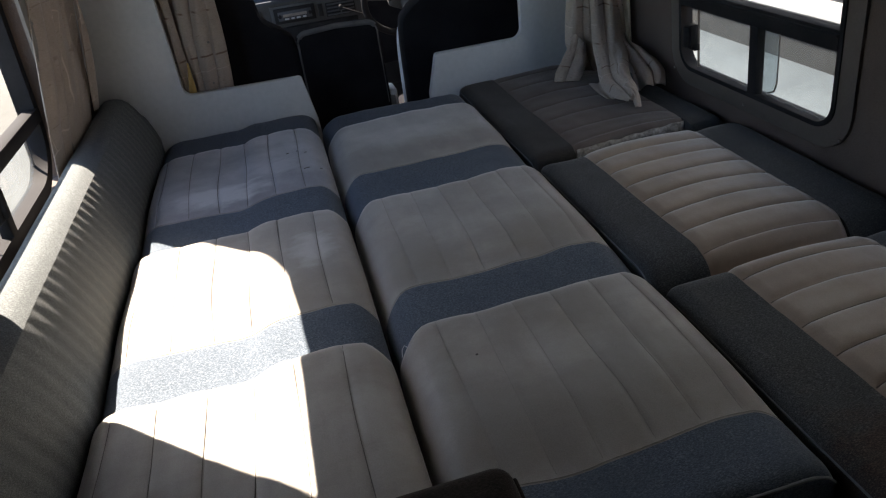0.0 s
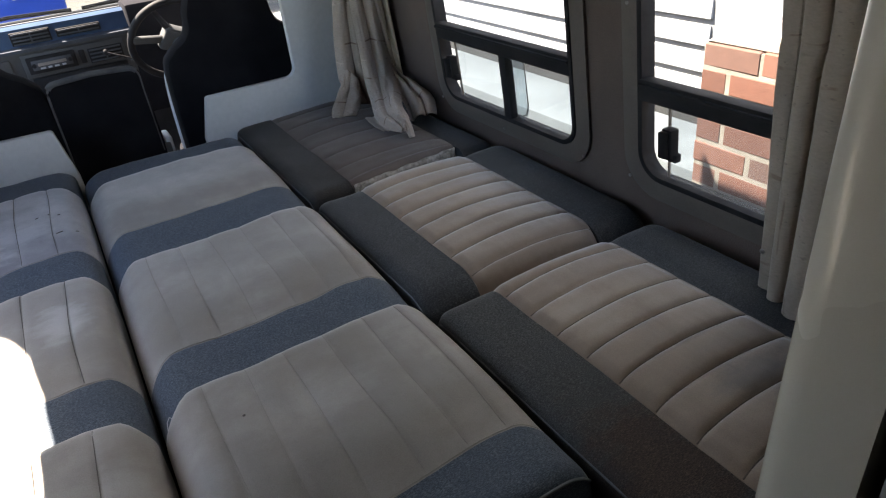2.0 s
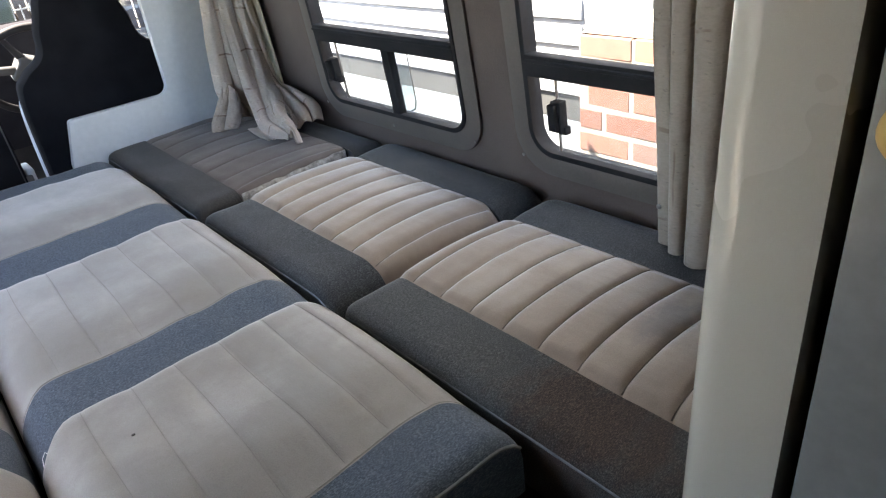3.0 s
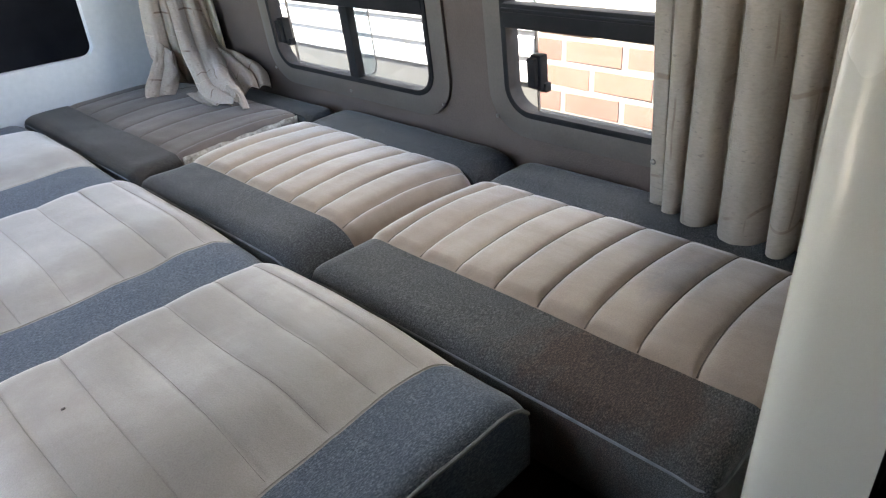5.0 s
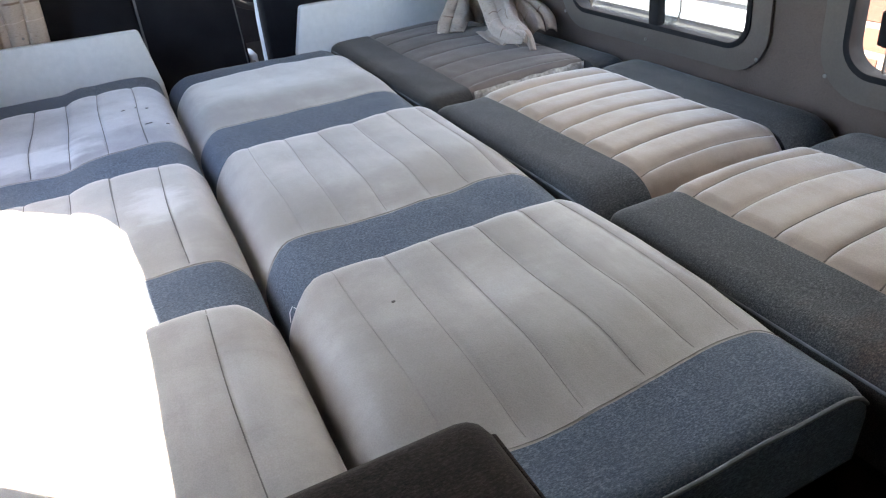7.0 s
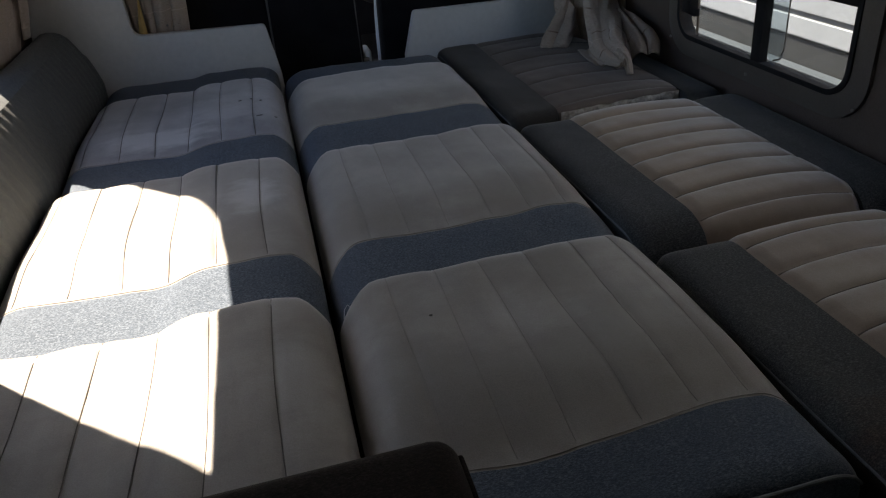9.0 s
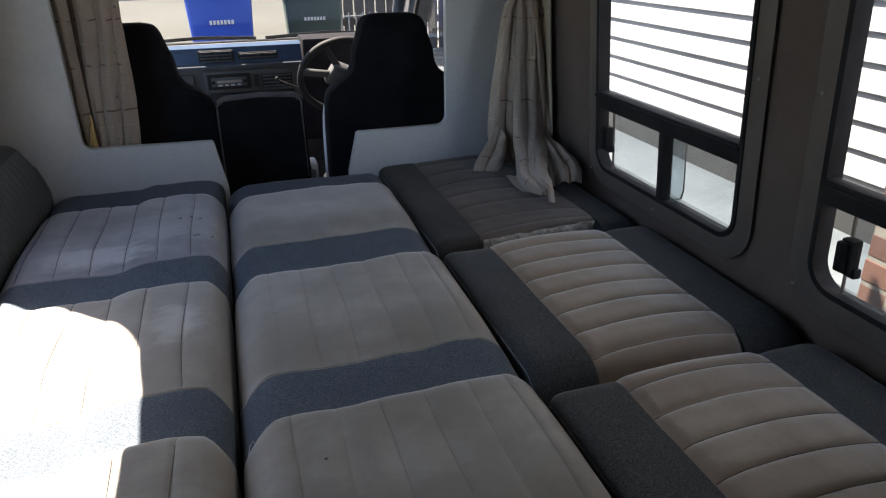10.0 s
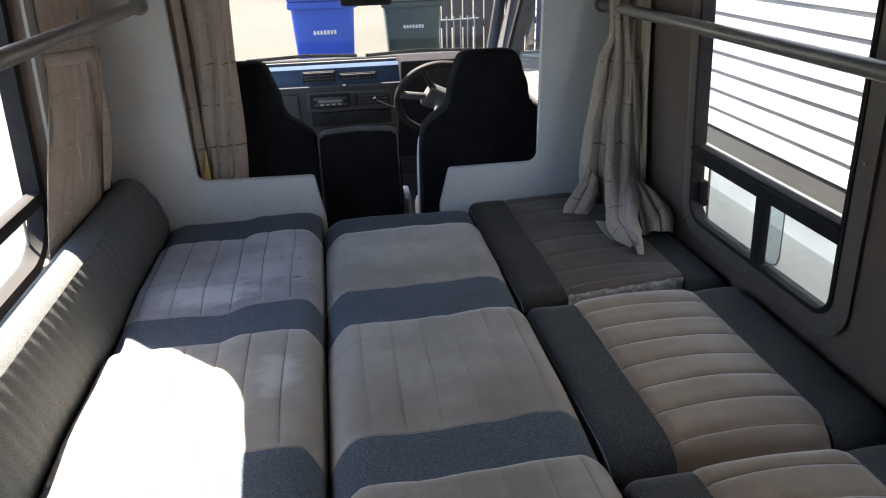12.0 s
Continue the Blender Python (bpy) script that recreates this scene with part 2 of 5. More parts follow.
M_GREYVINYL = plain("pale_grey_vinyl", (0.3, 0.33, 0.37), (0.42, 0.45, 0.49), 8, 0.5, fine=200)
M_CREAM = plain("cream_cabinet_laminate", (0.53, 0.5, 0.43), (0.56, 0.53, 0.46), 1.5, 0.25, fine=2500, bstr=0.03, coat=0.15)
M_DOORGREY = plain("grey_cabinet_door", (0.2, 0.21, 0.21), (0.26, 0.265, 0.265), 2.0, 0.35, fine=60, bstr=0.03)
M_STEEL = plain("grey_metal_tube", (0.22, 0.21, 0.2), (0.3, 0.285, 0.27), 12, 0.38, metal=0.6, fine=90)
M_DASH = plain("blue_grey_dashboard", (0.03366, 0.0544, 0.0945), (0.04896, 0.0768, 0.1229), 6, 1.0, fine=350, bstr=0.25, bdist=0.001, spec=0.02)
M_FASCIA = plain("grey_blue_dash_fascia", (0.0504, 0.05376, 0.05796), (0.0672, 0.07056, 0.0756), 8, 0.7, fine=250, spec=0.25)
M_LEDGE = plain("pale_dash_ledge", (0.05363, 0.06188, 0.07722), (0.07013, 0.07838, 0.09438), 8, 0.95, fine=250, spec=0.03)
M_DASHGREY = plain("dark_grey_dash_plastic", (0.05, 0.055, 0.065), (0.08, 0.085, 0.095), 8, 0.75, fine=250, spec=0.2)
M_WHEEL = plain("dark_grey_steering_wheel", (0.012, 0.0126, 0.0156), (0.021, 0.0222, 0.026), 9, 0.7, fine=200, spec=0.2)
M_FLOOR = plain("dark_floor_vinyl", (0.03, 0.027, 0.025), (0.055, 0.05, 0.045), 6, 0.6, fine=90)
M_CEILING = plain("grey_brown_ceiling_lining", (0.07, 0.0625, 0.0575), (0.09, 0.081, 0.075), 4, 0.85, fine=300, bstr=0.3)
M_CURTAIN = curtain_cloth("beige_curtain_cloth", (0.4969, 0.4117, 0.3444), (0.1885, 0.1192, 0.0897))
M_CURTAINY = curtain_cloth("yellowish_curtain_lining", (0.62, 0.54, 0.42), (0.5, 0.43, 0.33))
M_CURTAINR = curtain_cloth("brown_beige_curtain_cloth", (0.365, 0.308, 0.262), (0.24, 0.185, 0.15), 0.06, False)
M_CURTAINB = curtain_cloth("brown_curtain_lining", (0.5023, 0.4212, 0.3608), (0.3349, 0.2691, 0.2235))
M_GLASS = glass("clear_glass")
M_SCREEN = glass("tinted_windscreen_glass", (0.66, 0.685, 0.68))
M_GLASSD = glass("dusty_glass", (0.74, 0.79, 0.81), 0.04)
M_SIDING = plain("white_painted_siding", (0.2352, 0.24, 0.2551), (0.2744, 0.28, 0.2977), 1.5, 0.5, fine=40)
# Grey below the siding's white, painting in the shade of the board gaps
M_GAP = plain("siding_gap_shade", (0.17, 0.168, 0.165), (0.22, 0.217, 0.213), 3, 0.9, fine=50)
M_PLINTH = plain("dark_grey_plinth", (0.011, 0.012, 0.013), (0.018, 0.019, 0.02), 3, 0.9, fine=50)
M_MORTAR = plain("pale_mortar", (0.152, 0.1344, 0.1152), (0.216, 0.192, 0.1664), 9, 0.95, fine=150, bstr=0.6, bdist=0.003)
M_CAP = plain("pale_render_cap", (0.24, 0.22, 0.19), (0.34, 0.315, 0.28), 14, 0.95, fine=150, bstr=0.5, bdist=0.002)
M_CONCRETE = plain("pale_concrete", (0.09424, 0.08745, 0.078), (0.1319, 0.1232, 0.1101), 0.7, 0.9, fine=35, bstr=0.1, bdist=0.003)
M_FOOTING = plain("weathered_grey_concrete", (0.052, 0.062, 0.070), (0.078, 0.090, 0.099), 2.0, 0.9, fine=12, bstr=0.0, bdist=0.002)
M_VINYLD = plain("worn_grey_vinyl", (0.1, 0.105, 0.115), (0.17, 0.175, 0.185), 14, 0.8, fine=200, spec=0.2)
M_BINBLUE = plain("blue_bin_plastic", (0.012, 0.075, 0.5), (0.02, 0.1, 0.6), 4, 0.45, fine=80)
M_BINGREEN = plain("dark_green_bin_plastic", (0.04, 0.062, 0.054), (0.06, 0.085, 0.075), 4, 0.5, fine=80)
M_BINLID = plain("faded_grey_green_lid", (0.22, 0.26, 0.25), (0.3, 0.34, 0.32), 6, 0.55, fine=80)
M_WHITE = plain("white_print", (0.75, 0.75, 0.75), (0.85, 0.85, 0.85), 20, 0.6)
M_PICKET = plain("dull_pale_metal", (0.3, 0.3, 0.3), (0.4, 0.4, 0.4), 20, 0.6)
M_FENCE = plain("dark_brown_fence", (0.06, 0.045, 0.04), (0.11, 0.085, 0.075), 6, 0.8, fine=60)
M_GRASS = plain("green_grass", (0.05, 0.085, 0.025), (0.1, 0.12, 0.045), 5, 0.9, fine=90)
M_RENDER = plain("cream_render", (0.62, 0.58, 0.52), (0.7, 0.66, 0.6), 1.2, 0.9, fine=60, bstr=0.3)
M_YELLOW = plain("yellow_pine", (0.55, 0.35, 0.12), (0.65, 0.43, 0.16), 12, 0.45)


def brick_material():
    m, nt, p = material("orange_red_brick", 0.9)
    oi = nt.nodes.new("ShaderNodeObjectInfo").outputs["Random"]
    c = ramp(nt, oi, [(0.0, (0.076, 0.030, 0.021)), (0.3, (0.116, 0.045, 0.030)), (0.6, (0.094, 0.037, 0.026)), (0.85, (0.132, 0.057, 0.040)), (1.0, (0.070, 0.040, 0.034))])
    n = tex(nt, 30, 5, 0.65)
    c = mix(nt, 0.4, c, n, "OVERLAY")
    nt.links.new(c, p.inputs["Base Color"])
    nt.links.new(bump(nt, tex(nt, 90, 4), 0.5, 0.003), p.inputs["Normal"])
    return m


M_BRICK = brick_material()


# ---------------------------------------------------------------- mesh helpers
def link_mesh(name, bm, mat, smooth=True, angle=0.7):
    me = bpy.data.meshes.new(name)
    bmesh.ops.recalc_face_normals(bm, faces=bm.faces[:])
    bm.to_mesh(me)
    bm.free()
    me.materials.append(mat)
    if smooth:
        me.shade_smooth()
        me.set_sharp_from_angle(angle=angle)
    return new(name, me)


def part(name, bm, mat, parent, label="", smooth=True, angle=0.7):
    ob = link_mesh(name, bm, mat, smooth, angle)
    ob.parent = parent
    if label:
        ob["label"] = label
    return ob


def thing(name, label, category, group="", kind=""):
    e = new(name)
    e.empty_display_size = 0.1
    return tagged(e, label, category, group, kind)


def setting(name, bm, mat, label, category, smooth=True):
    return tagged(link_mesh(name, bm, mat, smooth), label, category, kind="structure")


def add_box(bm, x0, x1, y0, y1, z0, z1, bevel=0.0, seg=2, m=None):
    r = bmesh.ops.create_cube(bm, size=1.0)
    mat = Matrix.Translation(((x0 + x1) / 2, (y0 + y1) / 2, (z0 + z1) / 2)) @ Matrix.Diagonal((x1 - x0, y1 - y0, z1 - z0, 1))
    if m is not None:
        mat = m @ mat
    bmesh.ops.transform(bm, matrix=mat, verts=r["verts"])
    if bevel:
        es = list({e for v in r["verts"] for e in v.link_edges})
        bmesh.ops.bevel(bm, geom=es, offset=bevel, segments=seg, profile=0.5, affect='EDGES')
    return bm


def box(x0, x1, y0, y1, z0, z1, bevel=0.0, seg=2, m=None):
    return add_box(bmesh.new(), x0, x1, y0, y1, z0, z1, bevel, seg, m)


def add_tube(bm, pts, r, n=10, closed=False, radii=None):
    pts = [Vector(p) for p in pts]
    rings = []
    up = Vector((0, 0, 1))
    for i, p in enumerate(pts):
        a = pts[i - 1] if (i > 0 or closed) else p
        b = pts[(i + 1) % len(pts)] if (i < len(pts) - 1 or closed) else p
        d = (b - a).normalized()
        s = d.cross(up)
        if s.length < 0.05:
            s = d.cross(Vector((1, 0, 0)))
        s.normalize()
        u = s.cross(d)
        rr = radii[i] if radii else r
        rings.append([bm.verts.new(p + rr * (math.cos(k * 2 * math.pi / n) * s + math.sin(k * 2 * math.pi / n) * u)) for k in range(n)])
    pairs = list(zip(rings, rings[1:])) + ([(rings[-1], rings[0])] if closed else [])
    for q, w in pairs:
        for k in range(n):
            bm.faces.new((q[k], q[(k + 1) % n], w[(k + 1) % n], w[k]))
    if not closed:
        bm.faces.new(rings[0])
        bm.faces.new(rings[-1])
    return bm


def tube(pts, r, n=10, closed=False, radii=None):
    return add_tube(bmesh.new(), pts, r, n, closed, radii)


def rounded(a0, a1, b0, b1, r, n=6):
    """Points of a rounded rectangle, anticlockwise."""
    out = []
    for ca, cb, s in ((a1 - r, b1 - r, 0), (a0 + r, b1 - r, 90), (a0 + r, b0 + r, 180), (a1 - r, b0 + r, 270)):
        for k in range(n + 1):
            t = radians(s + 90 * k / n)
            out.append((ca + r * math.cos(t), cb + r * math.sin(t)))
    return out


def ring_x(y0, y1, z0, z1, w, r, x0, x1, n=8, lip=0.0):
    """A rounded frame in a wall that faces along x; w is its width, inside the given outline. lip rounds the room side."""
    bm = bmesh.new()
    o = rounded(y0, y1, z0, z1, r + w, n)
    i = rounded(y0 + w, y1 - w, z0 + w, z1 - w, max(r, 0.004), n)
    m = [((a[0] * 0.5 + b[0] * 0.5), (a[1] * 0.5 + b[1] * 0.5)) for a, b in zip(o, i)]
    loops = [(o, x0), (o, x1), (m, x1 + lip), (i, x1), (i, x0)] if lip else [(o, x0), (o, x1), (i, x1), (i, x0)]
    vs = [[bm.verts.new((x, p[0], p[1])) for p in pts] for pts, x in loops]
    k = len(o)
    for a, b in zip(vs, vs[1:] + vs[:1]):
        for j in range(k):
            bm.faces.new((a[j], a[(j + 1) % k], b[(j + 1) % k], b[j]))
    return bm


def slab(poly, axis, a0, a1, bevel=0.0):
    """A polygon extruded along an axis between a0 and a1. Points: (x, z) for y, (y, z) for x, (x, y) for z."""
    bm = bmesh.new()

    def at(p, a):
        return {"y": (p[0], a, p[1]), "x": (a, p[0], p[1]), "z": (p[0], p[1], a)}[axis]
    va = [bm.verts.new(at(p, a0)) for p in poly]
    vb = [bm.verts.new(at(p, a1)) for p in poly]
    fa, fb = bm.faces.new(va), bm.faces.new(vb)
    for i in range(len(poly)):
        j = (i + 1) % len(poly)
        bm.faces.new((va[i], va[j], vb[j], vb[i]))
    bmesh.ops.recalc_face_normals(bm, faces=bm.faces[:])
    if bevel:
        es = [e for e in fa.edges] + [e for e in fb.edges]
        bmesh.ops.bevel(bm, geom=es, offset=bevel, segments=2, profile=0.5, affect='EDGES')
    return bm


def holed_wall(axis, a0, a1, ur, zr, holes):
    """A wall between a0 and a1 along axis (x or y) with rectangular openings (u0, u1, z0, z1) through it."""
    us = sorted({*ur, *(h[0] for h in holes), *(h[1] for h in holes)})
    zs = sorted({*zr, *(h[2] for h in holes), *(h[3] for h in holes)})

    def solid(i, j):
        if not (0 <= i < len(us) - 1 and 0 <= j < len(zs) - 1):
            return False
        u, z = (us[i] + us[i + 1]) / 2, (zs[j] + zs[j + 1]) / 2
        return not any(h[0] < u < h[1] and h[2] < z < h[3] for h in holes)
    bm = bmesh.new()
    cache = {}

    def v(i, j, s):
        if (i, j, s) not in cache:
            a = a1 if s else a0
            cache[i, j, s] = bm.verts.new((a, us[i], zs[j]) if axis == "x" else (us[i], a, zs[j]))
        return cache[i, j, s]
    for i in range(len(us) - 1):
        for j in range(len(zs) - 1):
            if not solid(i, j):
                continue
            for s in (0, 1):
                bm.faces.new((v(i, j, s), v(i + 1, j, s), v(i + 1, j + 1, s), v(i, j + 1, s)))
            for di, dj, (p, q) in ((-1, 0, ((i, j), (i, j + 1))), (1, 0, ((i + 1, j), (i + 1, j + 1))), (0, -1, ((i, j), (i + 1, j))), (0, 1, ((i, j + 1), (i + 1, j + 1)))):
                if not solid(i + di, j + dj):
                    bm.faces.new((v(*p, 0), v(*q, 0), v(*q, 1), v(*p, 1)))
    return bm


def samples(a, b, step, dense=(), halo=0.012, fine=0.0025):
    """Sorted sample places from a to b, closer together round the places in dense and at both ends."""
    s = list(np.linspace(a, b, max(2, int(round((b - a) / step)) + 1)))
    for d in dense:
        s += [d + k * fine for k in range(-4, 5)] + [d - halo, d + halo]
    for k in (0.002, 0.005, 0.009, 0.014, 0.02, 0.028, 0.038):
        s += [a + k, b - k]
    s = sorted(x for x in s if a <= x <= b)
    out = [s[0]]
    for x in s[1:]:
        if x - out[-1] > 0.0012:
            out.append(x)
    out[-1] = b
    return out


def pad(xs, ys, top, low, skirt=(True, True, True, True)):
    """A cushion piece: the surface z = top(x, y) over the samples, sides down to low. skirt: x0, x1, y0, y1."""
    bm = bmesh.new()
    g = [[bm.verts.new((x, y, top(x, y))) for y in ys] for x in xs]
    for i in range(len(xs) - 1):
        for j in range(len(ys) - 1):
            bm.faces.new((g[i][j], g[i + 1][j], g[i + 1][j + 1], g[i][j + 1]))
    rim = [g[i][0] for i in range(len(xs))] + [g[-1][j] for j in range(1, len(ys))] + [g[i][-1] for i in range(len(xs) - 2, -1, -1)] + [g[0][j] for j in range(len(ys) - 2, 0, -1)]
    foot = [bm.verts.new((v.co.x, v.co.y, low)) for v in rim]
    k = len(rim)
    for i in range(k):
        bm.faces.new((rim[i], rim[(i + 1) % k], foot[(i + 1) % k], foot[i]))
    bm.faces.new(foot)
    return bm


def close_pad(bm, g):
    """Faces over a grid of vertices, with sides and an underside at the cushions' base."""
    for a, b in zip(g, g[1:]):
        for j in range(len(a) - 1):
            bm.faces.new((a[j], b[j], b[j + 1], a[j + 1]))
    rim = [r[0] for r in g] + g[-1][1:] + [r[-1] for r in g[-2::-1]] + g[0][-2:0:-1]
    foot = [bm.verts.new((v.co.x, v.co.y, LOW)) for v in rim]
    for i in range(len(rim)):
        j = (i + 1) % len(rim)
        bm.faces.new((rim[i], rim[j], foot[j], foot[i]))
    bm.faces.new(foot)
    return bm


def edge_drop(d, r, depth):
    """How far a rounded edge of radius r has dropped at distance d from the rim."""
    if d >= r:
        return 0.0
    t = (r - max(d, 0)) / r
    return depth * (1 - math.sqrt(max(0.0, 1 - t * t)))


# ---------------------------------------------------------------- the van's shell
XL, XR = -1.168, 0.585          # inner faces of the side walls
YP, YB = 0.77, -1.75          # partition and rear wall
ZC = 1.70                     # ceiling
TH = 0.05

setting("floor", box(XL - TH, XR + TH, YB - TH, 2.75, -0.06, 0.0), M_FLOOR, "dark vinyl van floor under the bed", "floor")
setting("ceiling", box(XL - 0.02, XR + 0.024, YB - TH, YP + 0.03, ZC, ZC + 0.025), M_CEILING, "grey-brown lined ceiling of the van", "ceiling")

W1 = (-0.337, 0.274, 0.566, 1.50)     # right front window, outline of the black frame
W2 = (-1.21, -0.541, 0.569, 1.50)
WL = (-0.415, 0.333, 0.60, 1.538)      # left window


def grow(w, d):
    return (w[0] - d, w[1] + d, w[2] - d, w[3] + d)


setting("wall_east", holed_wall("x", XR, XR + 0.024, (YB, YP), (0, 0.5, ZC), [grow(W1, 0.003), grow(W2, 0.003)]), M_LINING,
        "grey-brown carpet-lined van side wall with two windows", "wall", False)
setting("wall_west", holed_wall("x", XL - 0.075, XL, (YB, YP), (0, 0.5, ZC), [grow(WL, 0.003)]), M_LINING,
        "grey-brown lined van side wall behind the backrest", "wall", False)
setting("wall_south", box(XL, XR, YB - TH, YB, 0, ZC), M_FLOOR, "plain lined rear wall of the van", "wall", False)


def corner(cx, cz, r, a0, a1, n=6):
    return [(cx + r * math.cos(radians(a0 + (a1 - a0) * k / n)), cz + r * math.sin(radians(a0 + (a1 - a0) * k / n))) for k in range(n + 1)]


# the partition to the cab: two L-shaped panels and a header, all one sheet
pl = [(XL, 0.0), (-0.485, 0.0), (-0.494, 0.46)] + corner(-0.530, 0.603, 0.012, 10, 90, 4) + corner(-0.868, 0.648, 0.026, 270, 180) + [(-0.894, ZC), (XL, ZC)]
pr = [(XR, 0.0), (XR, ZC), (0.257, ZC)] + corner(0.224, 0.636, 0.032, 0, -90) + corner(-0.050, 0.592, 0.012, 90, 170, 4) + [(-0.094, 0.469), (-0.094, 0.0)]
bm = slab(pl, "y", YP, YP + 0.028, 0.005)
for poly in (pr, [(-0.894, 1.5), (0.257, 1.5), (0.257, ZC), (-0.894, ZC)]):
    b2 = slab(poly, "y", YP, YP + 0.028, 0.005)
    tmp = bpy.data.meshes.new("tmp")
    b2.to_mesh(tmp)
    b2.free()
    bm.from_mesh(tmp)
    bpy.data.meshes.remove(tmp)
setting("wall_north", bm, M_PARTITION, "white painted partition panels with an opening to the cab", "partition")


LEAN = 0.08


def lean_in(ob, s):
    """Tilts a side wall or its window inwards above the bed."""
    for o in (ob, *ob.children_recursive):
        if o.data:
            for v in o.data.vertices:
                if v.co.z > 0.5:
                    v.co.x -= s * LEAN * (v.co.z - 0.5)


def rake_top(ob):
    """Raises the upper edge of the left window towards the rear."""
    for o in (ob, *ob.children_recursive):
        if o.data:
            for v in o.data.vertices:
                if 0.9 < v.co.z < ZC - 0.01 and -0.5 < v.co.y < 0.42:
                    v.co.z += 0.09 * (0.333 - v.co.y) * (v.co.z - 0.9) / 0.64


rake_top(bpy.data.objects["wall_west"])
lean_in(bpy.data.objects["wall_east"], 1)
lean_in(bpy.data.objects["wall_west"], -1)


def screw(x, y, z, sx, parent):
    bm = bmesh.new()
    bmesh.ops.create_uvsphere(bm, u_segments=10, v_segments=6, radius=0.0042)
    bmesh.ops.transform(bm, matrix=Matrix.Translation((x, y, z)) @ Matrix.Diagonal((0.5, 1, 1, 1)), verts=bm.verts)
    part("screw", bm, M_STEEL, parent, "small steel screw head")


def van_window(name, w, x_in, s, bar, divider, latches, label, depth=0.0, w_frame=0.012, r_frame=0.05):
    """A side window. s: +1 for the right wall (room on its -x side), -1 for the left wall."""
    y0, y1, z0, z1 = w
    win = thing(name, label, "window", kind="structure")
    x_wall = x_in
    x_in = x_in + depth * s
    kb = 0.75 if depth else 1.0
    a, b = x_in - 0.013 * s, x_in + 0.012 * s
    part("window_trim", ring_x(y0 - 0.045, y1 + 0.045, z0 - 0.045, z1 + 0.045, 0.05, 0.045, x_wall - 0.001 * s, x_wall - 0.009 * s, 8, -0.004 * s), M_TRIML if depth else M_TRIM, win, "moulded grey plastic surround")
    fr = part("window_frame", ring_x(y0, y1, z0, z1, w_frame, r_frame, x_in + (0.028 if depth else 0.0235) * s, a, 8, -0.002 * s), M_BLACK, win, "black rubber and metal frame")
    if depth:
        # the upper rear corner of this frame is nearly square
        for v in fr.data.vertices:
            dy, dz = y0 + r_frame - v.co.y, v.co.z - (z1 - r_frame)
            if dy > 0 and dz > 0:
                g = 1 + 0.36 * 2 * dy * dz / (dy * dy + dz * dz)
                v.co.y, v.co.z = y0 + r_frame - dy * g, z1 - r_frame + dz * g
    bm = box(min(a, b) - 0.004, max(a, b) + 0.004, y0 + 0.007, y1 - 0.007, bar - 0.026 * kb, bar + 0.02 * kb, 0.004)
    add_box(bm, min(a, b) - 0.009, max(a, b), y0 + 0.007, y1 - 0.007, bar + 0.004, bar + 0.012, 0.003)
    part("transom", bm, M_BLACK, win, "black cross bar")
    if divider is not None:
        part("mullion", box(min(a, b), max(a, b), divider - 0.016, divider + 0.016, z0 + 0.007, bar - 0.024, 0.004), M_BLACK, win, "black upright between the sliding panes")
    xg = x_in + (0.02 if depth else 0.006) * s
    xo = xg + 0.0095 * s
    spans = [(y0 + 0.007, y1 - 0.007, bar, z1 - 0.007, M_GLASS)]
    if divider is not None:
        spans += [(y0 + 0.007, divider, z0 + 0.007, bar, M_GLASSD), (divider, y1 - 0.07, z0 + 0.007, bar, M_GLASSD), (y1 - 0.07, y1 - 0.007, z0 + 0.007, bar, M_GLASS)]
        # the sliding pane overlaps the fixed one behind its upright
        p = part("sliding_edge", slab(rounded(divider - 0.06, divider, z0 + 0.014, bar, 0.03, 5), "x", xo - 0.0015 * s, xo + 0.0015 * s), M_GLASSD, win, "overlapping edge of the sliding pane", smooth=False)
        p.visible_shadow = False
        bm = tube([(xo, divider - 0.060, bar - 0.03), (xo, divider - 0.060, z0 + 0.05), (xo, divider - 0.051, z0 + 0.026), (xo, divider - 0.03, z0 + 0.017)], 0.0022, 6)
        part("pane_edge", bm, M_TRIM, win, "ground glass edge")
        part("film_edge", box(xg - 0.003, xg + 0.003, y1 - 0.0715, y1 - 0.0685, z0 + 0.014, bar - 0.02), M_TRIM, win, "edge of the clouded film")
    else:
        spans += [(y0 + 0.007, y1 - 0.007, z0 + 0.007, bar, M_GLASSD)]
    for p0, p1, q0, q1, mat in spans:
        p = part("pane", box(xg - 0.002, xg + 0.002, p0, p1, q0, q1), mat, win, smooth=False)
        p.visible_shadow = False
    for ly, lz in latches:
        xa = x_in - 0.012 * s
        bm = box(-0.014, 0.01, -0.013, 0.013, -0.034, 0.034, 0.004)
        add_box(bm, -0.024, -0.010, -0.006, 0.014, -0.029, 0.029, 0.004)
        add_box(bm, -0.006, 0.012, -0.018, 0.004, -0.039, -0.02, 0.003)
        bmesh.ops.transform(bm, matrix=Matrix.Translation((xa + 0.006 * s, ly, lz)) @ Matrix.Diagonal((s, 1, 1, 1)), verts=bm.verts)
        part("latch", bm, M_BLACK, win, "black plastic sliding latch")
    for sy in (y0 - 0.024, (y0 + y1) / 2, y1 + 0.024):
        screw(x_wall - 0.014 * s, sy, z0 - 0.026 + (0.018 if sy != (y0 + y1) / 2 else 0), s, win)
    for sy in (y0 - 0.024, y1 + 0.024):
        screw(x_wall - 0.014 * s, sy, (z0 + z1) / 2 - 0.1, s, win)
    if depth:
        rake_top(win)
    lean_in(win, s)
    return win


